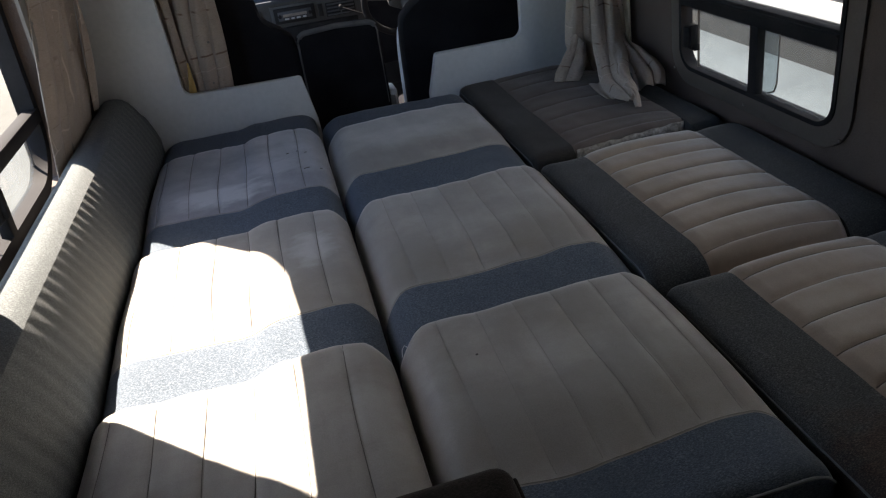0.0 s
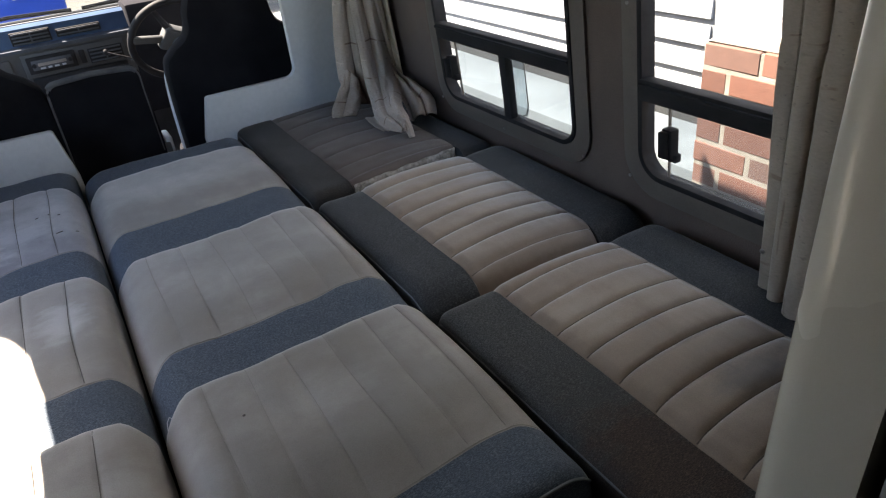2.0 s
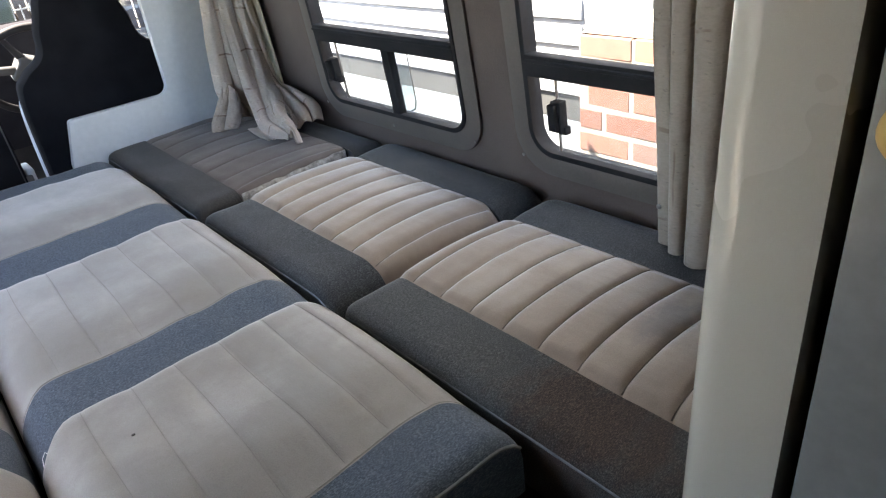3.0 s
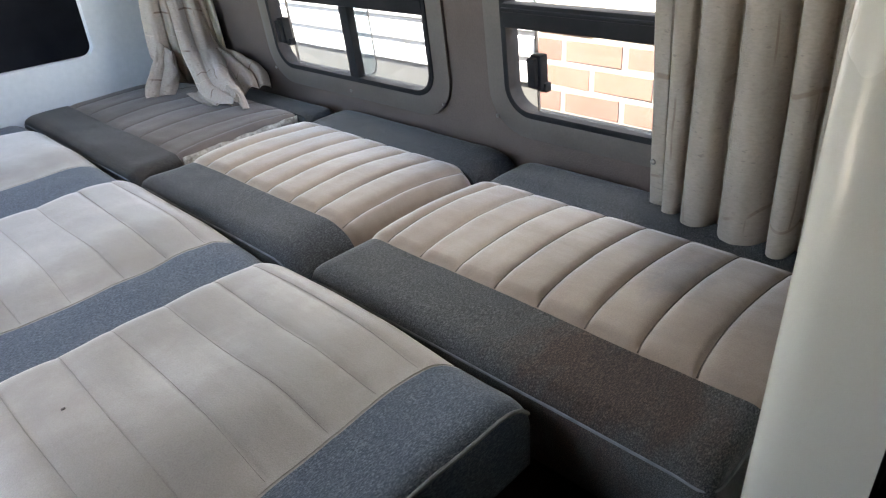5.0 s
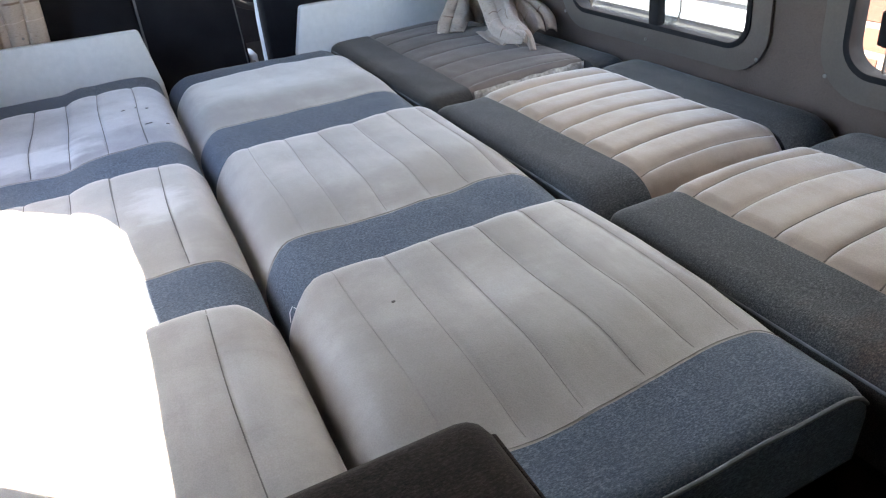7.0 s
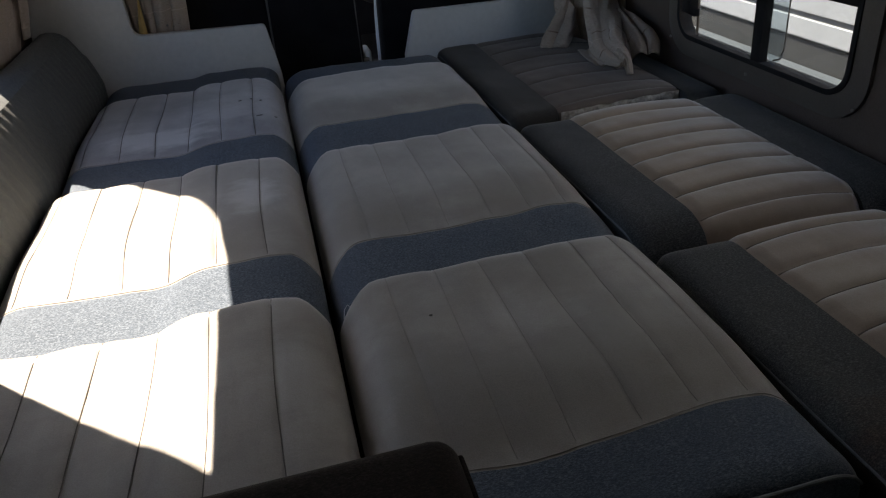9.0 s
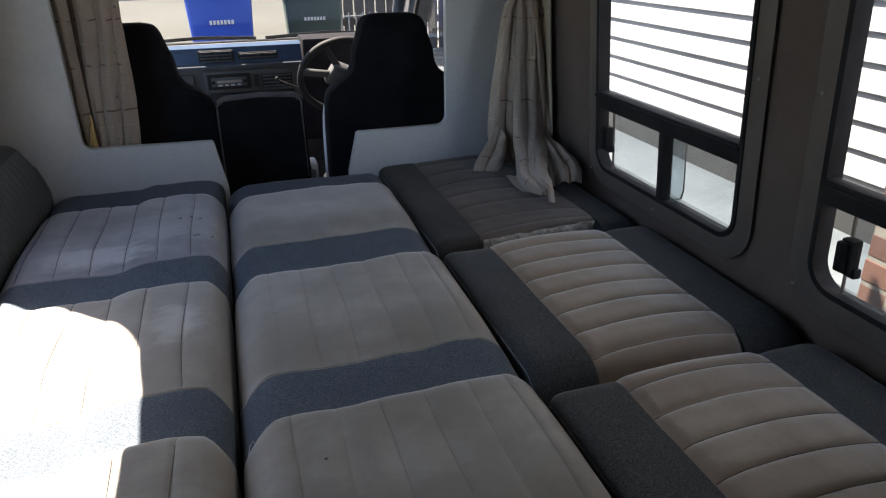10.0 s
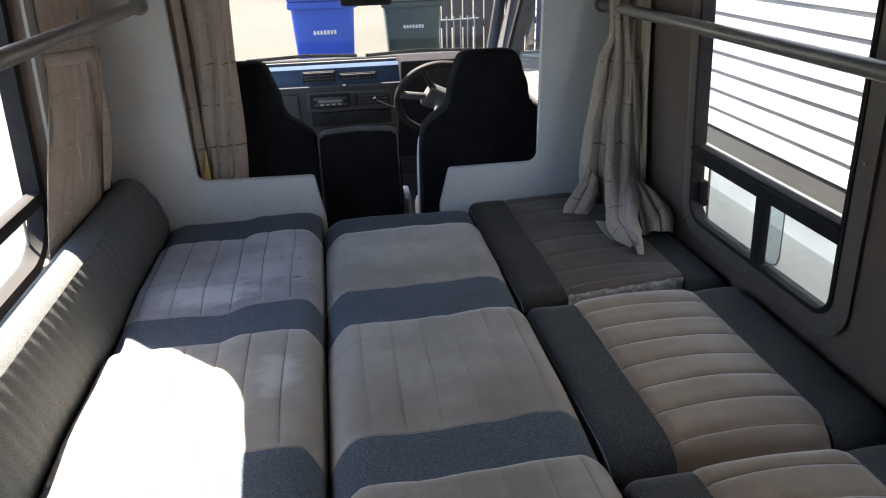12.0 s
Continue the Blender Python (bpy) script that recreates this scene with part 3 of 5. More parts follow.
van_window("window_1", W1, XR, 1, 0.775, -0.055, [(0.215, 0.668)], "side window with black frame, sliding lower panes")
van_window("window_2", W2, XR, 1, 0.77, -0.93, [(-0.625, 0.667)], "side window with black frame, partly behind a curtain")
van_window("window_3", WL, XL, -1, 0.770, -0.06, [(-0.10, 0.71)], "sunlit side window above the backrest", 0.042, 0.03, 0.12)


# ---------------------------------------------------------------- cushions
H = 0.50          # top of the bed
LOW = 0.385       # underside of the cushions


def smooth01(t):
    t = max(0.0, min(1.0, t))
    return t * t * (3 - 2 * t)


def lerp_keys(keys, t):
    """Piecewise smooth value between keys (t, value...)."""
    for a, b in zip(keys, keys[1:]):
        if a[0] <= t <= b[0]:
            q = smooth01((t - a[0]) / (b[0] - a[0]))
            return [p * (1 - q) + r * q for p, r in zip(a[1:], b[1:])]
    return list(keys[-1][1:])


def plush_top(x0, x1, bands, seams, z=H, end0=False, end1=False, seed=0.0, deep=True, lift=None):
    """Surface of a bench column over (x, v). bands: (y0, y1, kind). Plush panels swell over the tweed band
    behind them and run out softly into the band before them."""
    def top(x, v):
        out = z - edge_drop(x - x0, 0.075, 0.058) - edge_drop(x1 - x, 0.05, 0.036)
        u = (x - x0) / (x1 - x0)
        crown = 1 - (2 * u - 1) ** 4
        if lift:
            out += lerp_keys(lift, x)[0]
        for y0, y1, kind in bands:
            if y0 - 1e-6 <= v <= y1 + 1e-6:
                if kind == "beige":
                    far, near = y1 - v, v - y0
                    q = 1 - min(1.0, far / 0.034)
                    out += (-0.008 + 0.028 * math.sqrt(max(0.0, 1 - q * q))) * smooth01(near / 0.13) ** 0.7 * (0.45 + 0.55 * crown)
                    soft = smooth01(near / 0.03) * smooth01(far / 0.02)
                    cuts = [x0] + sorted(seams) + [x1]
                    for a, b in zip(cuts, cuts[1:]):
                        if seams and a <= x <= b:
                            t = 2 * (x - a) / (b - a) - 1
                            out -= (0.0032 if deep else 0.0024) * abs(t) ** (5 if deep else 3) * soft
                            break
                else:
                    out -= 0.010 * smooth01((y1 - v) / (y1 - y0)) * (0 if y0 == bands[0][0] and end0 else 1)
                break
        ends = []
        if end0:
            ends.append(v - bands[0][0])
        if end1:
            ends.append(bands[-1][1] - v)
        for e in ends:
            out -= edge_drop(e, 0.03, 0.018)
        out += 0.005 * noise.noise(Vector((x * 5 + seed, v * 5, seed))) + 0.002 * noise.noise(Vector((x * 16 + seed, v * 9, seed))) + 0.0007 * noise.noise(Vector((x * 45 + seed, v * 30, seed)))
        return out
    return top


def seam_line(x, y0, y1, top, warp, mat, parent, r=0.0011, name="stitching"):
    pts = []
    for v in np.linspace(y0, y1, 26):
        xx = x + 0.0025 * math.sin(v * 13 + x * 29)
        pts.append((xx, v + warp(xx, v), top(xx, v) + 0.0004))
    part(name, tube(pts, r, 5), mat, parent)


M_THREAD = plain("dark_thread", (0.1, 0.09, 0.085), (0.14, 0.125, 0.115), 30, 0.9)
M_THREADB = plain("brown_thread", (0.22, 0.2, 0.185), (0.28, 0.255, 0.235), 30, 0.9)
# Brown rib thread, darkened to stand for shade in the stitched grooves
M_THREADR = plain("groove_shaded_thread", (0.084, 0.06699, 0.0539), (0.1155, 0.09233, 0.07448), 30, 0.9)


def bench_cushion(label, x0, x1, bands, seams, column_bands, sway, end0=False, end1=False, seed=0.0, deep=True, plush=None, lift=None):
    """sway: how far the cross seams leave a straight line, as keys over x."""
    c = thing("bed_cushion", label, "cushion", "bed cushions")
    c.location = ((x0 + x1) / 2, (bands[0][0] + bands[-1][1]) / 2, LOW)
    inv = Matrix.Translation(c.location).inverted()
    lo, hi = column_bands[0][0], column_bands[-1][1]
    top = plush_top(x0, x1, column_bands, seams, end0=end0, end1=end1, seed=seed, deep=deep, lift=lift)

    def warp(x, v):
        k = smooth01((v - lo) / 0.10) * smooth01((hi - v) / 0.10)
        return (lerp_keys(sway, x)[0] + 0.003 * noise.noise(Vector((x * 14, round(v * 3), seed)))) * k
    for y0, y1, kind in bands:
        xs = samples(x0, x1, 0.014, seams if kind == "beige" else ())
        ys = samples(y0, y1, 0.014)
        bm = bmesh.new()
        g = [[bm.verts.new((x, v + warp(x, v), top(x, v))) for v in ys] for x in xs]
        close_pad(bm, g)
        if kind == "beige":
            part("plush_panel", bm, plush or M_BEIGE, c, "worn beige-grey velour panel")
        else:
            part("tweed_band", bm, M_TWEED, c, "blue-grey tweed band")
    for y0, y1, kind in bands:
        if kind == "beige":
            for q in seams:
                seam_line(q, y0 + 0.010, y1 - 0.016, top, warp, M_THREAD if deep else M_THREADB, c, 0.0007 if deep else 0.0004)
        elif y1 < hi - 0.01:
            pts = [(x, y1 + warp(x, y1) + 0.003, top(x, y1 + 0.003) + 0.0006) for x in np.linspace(x0 + 0.006, x1 - 0.006, 60)]
            part("edge_seam", tube(pts, 0.0005, 5), M_THREADB, c, "stitched edge of the tweed band")
    for o in c.children:
        o.matrix_parent_inverse = inv
    return c, top


XA = -0.503
# left bench, under the sunny window
LB = [(-1.16, -0.563, "beige"), (-0.563, -0.437, "tweed"), (-0.437, -0.032, "beige"), (-0.032, 0.112, "tweed"), (0.112, 0.556, "beige"), (0.556, 0.745, "tweed")]
ls = [-0.965, -0.886, -0.808, -0.735, -0.665, -0.585]
LX0, LX1 = -1.012, XA - 0.004
LSWAY = [(-1.02, 0.010), (-0.85, -0.005), (-0.735, -0.014), (-0.68, 0.003), (-0.60, 0.006), (-0.55, 0.0), (-0.50, -0.042)]
LLIFT = [(-1.02, -0.006), (-0.76, -0.004), (-0.70, 0.006), (-0.58, 0.008), (-0.50, 0.004)]
for i, (b, txt) in enumerate((([LB[4], LB[5]], "stained grey velour bed cushion tinted for its lilac sheen, with a blue tweed end"),
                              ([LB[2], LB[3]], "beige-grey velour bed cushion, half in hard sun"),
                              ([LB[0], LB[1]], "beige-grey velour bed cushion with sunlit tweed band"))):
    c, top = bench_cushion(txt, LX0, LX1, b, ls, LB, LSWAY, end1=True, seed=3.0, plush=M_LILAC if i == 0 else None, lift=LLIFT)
    if i == 0:
        for mx, my, w, turn in ((-0.615, 0.335, 0.008, 0.4), (-0.588, 0.345, 0.005, 1.2), (-0.565, 0.325, 0.006, 0.2), (-0.572, 0.215, 0.015, 0.1), (-0.535, 0.21, 0.006, 0.3)):
            d = Vector((math.cos(turn), math.sin(turn), 0)) * w / 2
            pts = [Vector((mx, my, 0)) + d * q for q in (-1, 0, 1)]
            o = part("dark_mark", tube([(p.x, p.y, top(p.x, p.y) + 0.0006) for p in pts], 0.0013, 5), M_THREAD, c, "small dark scuff mark")
            o.matrix_parent_inverse = Matrix.Translation(c.location).inverted()
# middle bench
CB = [(-1.042, -0.932, "tweed"), (-0.932, -0.549, "beige"), (-0.549, -0.426, "tweed"), (-0.426, -0.028, "beige"), (-0.028, 0.150, "tweed"), (0.150, 0.518, "beige"), (0.518, 0.668, "tweed")]
CX0, CX1 = XA + 0.004, -0.012
CSWAY = [(-0.51, -0.046), (-0.44, 0.001), (-0.32, -0.008), (-0.20, -0.002), (-0.10, 0.008), (-0.06, 0.006), (-0.0, -0.020)]
cs = [-0.418, -0.350, -0.281, -0.205, -0.130, -0.062]
bench_cushion("smooth grey velour bed cushion against the cab partition", CX0, CX1, [CB[5], CB[6]], [], CB, CSWAY, end1=True, end0=True, seed=7.0)
bench_cushion("beige-grey velour bed cushion with a blue tweed band", CX0, CX1, [CB[3], CB[4]], cs, CB, CSWAY, end0=True, end1=True, seed=7.0, deep=False)
mid, mid_top = bench_cushion("beige velour bed cushion with piped blue tweed end", CX0, CX1, [CB[0], CB[1], CB[2]], cs, CB, CSWAY, end0=True, end1=True, seed=7.0, deep=False)


def piping(pts, parent, label="blue-grey piped edge", r=0.0045, mat=None):
    o = part("piping", tube(pts, r, 8), mat or M_TWEED, parent, label)
    o.matrix_parent_inverse = Matrix.Translation(parent.location).inverted()
    return o


piping([(x, -1.041, mid_top(x, -1.0395) + 0.001) for x in np.linspace(CX0 + 0.003, CX1 - 0.003, 40)], mid, r=0.0025, mat=M_PIPING)
bm = bmesh.new()
bmesh.ops.create_circle(bm, cap_ends=True, segments=9, radius=0.0019)
for v in bm.verts:
    v.co = Vector((-0.38 + v.co.x * 1.3, -0.685 + v.co.y, mid_top(-0.38, -0.685) + 0.0012))
o = part("burn_mark", bm, M_THREAD, mid, "small dark burn mark")
o.matrix_parent_inverse = Matrix.Translation(mid.location).inverted()
o.modifiers.new("thick", 'SOLIDIFY').thickness = 0.001
o = part("loose_thread", tube([(-0.488, -0.575, mid_top(-0.488, -0.54) + 0.003), (-0.485, -0.565, mid_top(-0.485, -0.53) + 0.007), (-0.479, -0.560, mid_top(-0.479, -0.53) + 0.006), (-0.476, -0.566, mid_top(-0.476, -0.535) + 0.003)], 0.0005, 5), M_WHITE, mid, "loose white thread")
o.matrix_parent_inverse = Matrix.Translation(mid.location).inverted()


# right bench: ribbed cushions with tweed bands on both sides
def ribbed_cushion(label, y0, y1, grooves, xb, z, panel_mat, near_round, band_mat, seed, xr=0.57, hook=0.010, xw=0.43, corner_round=False, far_r=0.045, wall_drop=0.0, wall_on=0.0):
    x0 = -0.003
    c = thing("bed_cushion", label, "cushion", "bed cushions")
    c.location = (0.28, (y0 + y1) / 2, LOW)
    inv = Matrix.Translation(c.location).inverted()
    def bend(x):
        # the stitched lines bow a little between the side bands
        u = min(1.0, max(0.0, (x - xb) / (xw - xb)))
        return hook * math.sin(math.pi * u ** 0.75) ** 0.8 if 0 < u < 1 else 0.0

    def fade(v):
        return smooth01((v - y0) / 0.05) * smooth01((y1 - v) / 0.03)

    edges = [y1 + 0.02] + sorted(grooves, reverse=True) + [min(y0, min(grooves) - 0.06)]

    def top(x, y, v=None):
        v = y if v is None else v
        out = z - edge_drop(y1 - y, far_r, 0.028)
        out -= edge_drop(y - y0, near_round, 0.75 * near_round)
        if x < xb:
            out -= edge_drop(x - x0, 0.034, 0.020)
            for ye in (y0, y1):
                d = math.hypot(max(0.0, x0 + 0.035 - x), max(0.0, 0.035 - abs(y - ye)))
                out -= 1.2 * max(0.0, d - 0.035)
        elif x > xw:
            t = (x - xw) / (xr - xw)
            out += -0.004 + 0.004 * smooth01(t / 0.35) - wall_drop - edge_drop(xr - x, 0.04, 0.03) - edge_drop(y - y0, 0.05, 0.03)
        else:
            near = min(x - xb, xw - x)
            u = (x - xb) / (xw - xb)
            out += 0.010 * math.sin(math.pi * min(1.0, max(0.0, u))) ** 0.8 - 0.004
            w = 0.25 + 0.75 * smooth01(near / 0.022)
            for e1, e0 in zip(edges, edges[1:]):
                if e0 <= v <= e1:
                    t = 2 * (v - e0) / (e1 - e0) - 1
                    out += (0.0022 if panel_mat is M_BROWN else 0.0075) * (1 - abs(t) ** 4.6) * w
                    break
            if corner_round:
                # the corner by the wall is worn round
                out -= 0.9 * max(0.0, math.hypot(max(0.0, x - xw + 0.05), max(0.0, y0 + 0.07 - y)) - 0.05) * smooth01((y0 + 0.09 - y) / 0.05)
        out += 0.0035 * noise.noise(Vector((x * 6 + seed, y * 6, seed))) + 0.001 * noise.noise(Vector((x * 25, y * 25, seed)))
        return out

    def rib_pad(xs, vs):
        bm = bmesh.new()
        g = []
        for x in xs:
            row = []
            for v in vs:
                y = v + bend(x) * fade(v)
                row.append(bm.verts.new((x, y, top(x, y, v))))
            g.append(row)
        return close_pad(bm, g)
    part("tweed_band", pad(samples(x0, xb, 0.012), samples(y0, y1, 0.02), top, LOW), band_mat, c, "blue-grey tweed side band")
    part("ribbed_panel", rib_pad(samples(xb, xw, 0.011), samples(y0, y1, 0.008, grooves)), panel_mat, c, "velour panel with stitched ribs")
    part("wall_band", pad(samples(xw, xr, 0.012), samples(y0 - wall_on, y1, 0.02), top, LOW), M_TWEED_G, c, "tweed band along the wall")
    for g in grooves:
        pts = [(x, g + bend(x) * fade(g), top(x, g + bend(x) * fade(g), g) + 0.0003) for x in np.linspace(xb + 0.004, xw - 0.004, 24)]
        part("stitching", tube(pts, 0.0012, 5), M_THREADR if panel_mat is M_RIB else M_THREAD, c)
    for o in c.children:
        o.matrix_parent_inverse = inv
    yy = list(np.linspace(y1 - 0.03, y0 + (0.02 if near_round < 0.03 else 0.002), 34))

    def far(y):
        return edge_drop(y1 - y, far_r, 0.028)
    arc = [(x0 + 0.03 * (1 - math.cos(a)) , y1 - 0.03 + 0.03 * math.sin(a), z - 0.020 - far(y1 - 0.03 + 0.03 * math.sin(a))) for a in np.linspace(math.pi / 2, 0, 6)]
    run = arc + [(x0 + 0.001, y, z - 0.021 - far(y) - edge_drop(y - y0, near_round, 0.75 * near_round)) for y in yy]
    if near_round < 0.03:
        # the piping turns the near corner and runs along the end
        run = run[:-1]
        run += [(x0 + 0.001 + 0.02 * (1 - math.cos(a)), y0 + 0.02 - 0.02 * math.sin(a), z - 0.024) for a in np.linspace(0.2, math.pi / 2, 6)]
        run += [(x, y0, z - 0.026) for x in np.linspace(x0 + 0.05, xr - 0.02, 10)]
    piping(run, c, "grey piped edge", 0.0024, M_PIPING)
    return c, top


dark_one, _ = ribbed_cushion("dark brown-grey ribbed bed cushion with frayed edge", 0.015, 0.735, [0.048, 0.142, 0.240, 0.345, 0.450, 0.555, 0.66], 0.118, H - 0.004, M_BROWN, 0.031, M_TWEED_D, 1.0, xw=0.455, wall_drop=0.008, wall_on=0.012)
ribbed_cushion("beige ribbed velour bed cushion with tweed bands", -0.585, -0.002, [-0.085 - 0.0765 * k for k in range(7)], 0.117, H - 0.001, M_RIB, 0.08, M_TWEED_G, 5.0, corner_round=True, far_r=0.055)
ribbed_cushion("beige ribbed velour bed cushion beside the cream cabinet", -1.25, -0.602, [-0.655 - 0.0738 * k for k in range(8)], 0.122, H - 0.001, M_RIB, 0.02, M_TWEED_S, 9.0, xw=0.412, xr=0.555)

# its near edge runs askew, further back towards the wall
for o in [q for q in dark_one.children if not q.name.startswith("wall_band")]:
    for v in o.data.vertices:
        if v.co.y < 0.13:
            v.co.y += 0.045 * min(1.0, max(0.0, v.co.x / 0.455)) * (0.13 - v.co.y) / 0.115

M_FRAY = plain("marked_cream_lining", (0.16, 0.14, 0.12), (0.5, 0.46, 0.41), 75, 0.9, fine=300, bstr=0.4)
# torn lining showing along the near edge of the dark cushion
fr = thing("frayed_lining", "crumpled cream lining along the torn cushion edge", "lining")
fr.location = (0.28, 0.03, LOW)
bm = bmesh.new()
xs = np.linspace(0.120, 0.452, 150)
rows = []
for k in range(9):
    q = k / 8
    rows.append([bm.verts.new((x, 0.015 + 0.045 * x / 0.455 - 0.0045 - 0.004 * noise.noise(Vector((x * 45, q * 2.2, 0))) - 0.006 * math.sin(math.pi * q), LOW + 0.002 + (H - 0.004 - LOW - 0.006) * q + 0.004 * q * noise.noise(Vector((x * 30, 7, 3))))) for x in xs])
for a, b in zip(rows, rows[1:]):
    for i in range(len(xs) - 1):
        bm.faces.new((a[i], a[i + 1], b[i + 1], b[i]))
o = part("lining", bm, M_FRAY, fr)
o.matrix_parent_inverse = Matrix.Translation(fr.location).inverted()
o.modifiers.new("thick", 'SOLIDIFY').thickness = 0.002

# bed bases
def base(name, x0, x1, y0, y1, label):
    t = thing(name, label, "bench box", "bench boxes")
    t.location = ((x0 + x1) / 2, (y0 + y1) / 2, 0)
    part("carcass", box(x0, x1, y0 + 0.016, y1, 0.06, LOW - 0.017, 0.003), M_BROWNCARPET, t)
    part("lid", box(x0, x1, y0, y1, LOW - 0.0165, LOW - 0.001, 0.003), M_FLOOR, t, "dark board under the cushions")
    part("front_panel", box(x0 + 0.004, x1 - 0.004, y0 + 0.002, y0 + 0.0155, 0.0, LOW - 0.018, 0.002), M_BROWNCARPET, t, "carpeted end panel")
    part("kick_board", box(x0 + 0.02, x1 - 0.02, y0 + 0.03, y1 - 0.02, 0.0, 0.0595), M_FLOOR, t, "dark recessed kick board")
    for o in t.children:
        o.matrix_parent_inverse = Matrix.Translation(t.location).inverted()


base("bench_box", -1.13, XA - 0.006, -1.14, 0.74, "dark carpeted box base under the window bench")
base("bench_box", XA + 0.006, -0.03, -1.0, 0.66, "dark carpeted box base under the middle bench")
base("bench_box", 0.03, 0.55, -1.245, 0.74, "dark carpeted box base under the ribbed cushions")

# backrest along the left wall
br = thing("backrest", "long grey-blue tweed backrest with ribbed face, sunlit on top", "backrest")
br.location = (-1.07, 0, H)
by0, by1 = -1.16, 0.757
prof = [(-1.010, 0.42), (-1.006, 0.505), (-1.016, 0.545), (-1.029, 0.585), (-1.044, 0.622), (-1.058, 0.648), (-1.072, 0.660), (-1.085, 0.665), (-1.105, 0.667), (-1.122, 0.664), (-1.136, 0.654), (-1.140, 0.63), (-1.140, 0.42)]
ys = list(np.arange(by0, by1, 0.0045)) + [by1]
bm = bmesh.new()
grid = []
for y in ys:
    e = max(0.0, 0.03 - (by1 - y)) / 0.03
    row = []
    for i, (x, z) in enumerate(prof):
        rib = 0.0
        if 1 <= i <= 5:
            yy = y + (z - 0.5) * 0.06 + 0.004 * noise.noise(Vector((y * 9, z * 7, 5)))
            rib = 0.0017 * (abs(math.cos(math.pi * yy / 0.037)) ** 1.6 - 0.5) * (1.0 if i < 5 else 0.5)
        row.append(bm.verts.new((x + rib + 0.002 * noise.noise(Vector((y * 6, z * 9, 2))), y, z - 0.02 * e * e * (z > 0.6))))
    grid.append(row)
M_BACK = tweed("pale_grey_tweed", (0.03, 0.036, 0.04), (0.27, 0.29, 0.29), (0.09, 0.102, 0.108), fleck_amt=0.9)


def strip_of(rows, i0, i1):
    """A closed padded strip from columns i0 to i1 of the backrest's section, with a flat inner side."""
    b = bmesh.new()
    g = [[b.verts.new(v) for v in r[i0:i1 + 1]] for r in rows]
    for p, q in zip(g, g[1:]):
        for i in range(len(p) - 1):
            b.faces.new((p[i], p[i + 1], q[i + 1], q[i]))
        b.faces.new((p[-1], p[0], q[0], q[-1]))
    b.faces.new(g[0]), b.faces.new(g[-1])
    return b


section = [[v.co.copy() for v in r] for r in grid]
bm.free()
part("ribbed_face", strip_of(section, 0, 5), M_BACK, br, "ribbed grey tweed face")
part("top_roll", strip_of(section, 5, len(prof) - 1), M_BACK, br, "plain rounded tweed top")
pts = [(prof[5][0] - 0.004, y, prof[5][1] - 0.004) for y in np.linspace(by0, by1 - 0.04, 60)]
part("piping", tube(pts, 0.003, 6), M_PIPING, br)
for o in br.children:
    o.matrix_parent_inverse = Matrix.Translation(br.location).inverted()


def settle(t):
    """Keeps the parts of a thing where they were built once its base has moved."""
    inv = Matrix.Translation(t.location).inverted()
    for o in t.children:
        o.matrix_parent_inverse = inv
    return t


# ---------------------------------------------------------------- bolster, cabinet, rails
bo = thing("bolster", "dark brown carpet-covered bolster lying across the bench end", "bolster")
bo.location = (-0.77, -1.07, H)
bm = box(-1.09, -0.436, -1.135, -1.008, 0.498, 0.655, 0.022, 4)
part("padding", bm, M_BROWNCARPET, bo)
part("end_cover", box(-0.4385, -0.4325, -1.118, -1.025, 0.515, 0.638, 0.0025), M_BROWNCARPET, bo, "carpet end cover")
settle(bo)

cab = thing("tall_cabinet", "tall cream cabinet with rounded post and grey door", "cabinet")
cab.location = (0.3, -1.6, 0)
PX, PY = -0.05, -1.282
post = [(0.02, PY)] + [(PX + 0.032 - 0.032 * math.sin(a), PY - 0.032 + 0.032 * math.cos(a)) for a in np.linspace(0.0, math.pi / 2, 9)] + [(PX, -1.366), (0.02, -1.366)]
part("post", slab(post, "z", 0.0, ZC - 0.002), M_CREAM, cab, "cream laminate post with rounded edge")
part("side_panel", box(0.02, 0.53, PY - 0.018, PY, 0.0, 1.3, 0.002), M_CREAM, cab)
# solid block, coloured black for the shade seen between post and door
part("carcass", box(PX + 0.032, 0.48, -1.745, -1.374, 0.0, 1.3, 0.003), M_BLACK, cab, "black block standing for the shade inside the cabinet")
part("door", box(PX + 0.006, PX + 0.028, -1.742, -1.376, 0.06, ZC - 0.03, 0.004), M_DOORGREY, cab, "smooth grey cabinet door")
bm = bmesh.new()
bmesh.ops.create_uvsphere(bm, u_segments=20, v_segments=12, radius=0.019)
bmesh.ops.transform(bm, matrix=Matrix.Translation((PX - 0.010, -1.405, 0.978)) @ Matrix.Diagonal((0.8, 1, 1, 1)), verts=bm.verts)
add_tube(bm, [(PX + 0.01, -1.405, 0.978), (PX - 0.008, -1.405, 0.978)], 0.008, 10)
part("knob", bm, M_YELLOW, cab, "round yellow pine knob")
for o in cab.children:
    if not o.name.startswith("side_panel"):
        for v in o.data.vertices:
            v.co.x -= 0.034 * (1.1 - v.co.z) / 1.1
settle(cab)


def rail(x, y0, y1, z, label):
    t = thing("bunk_rail", label, "rail", "bunk rails")
    t.location = (x, y1, z)
    part("tube", tube([(x, y0, z), (x, y1 - 0.004, z), (x, y1, z - 0.0005)], 0.0165, 16), M_STEEL, t)
    bm = tube([(x, y1, z), (x, y1 + 0.012, z)], 0.026, 18)
    part("flange", bm, M_STEEL, t, "round wall flange")
    settle(t)


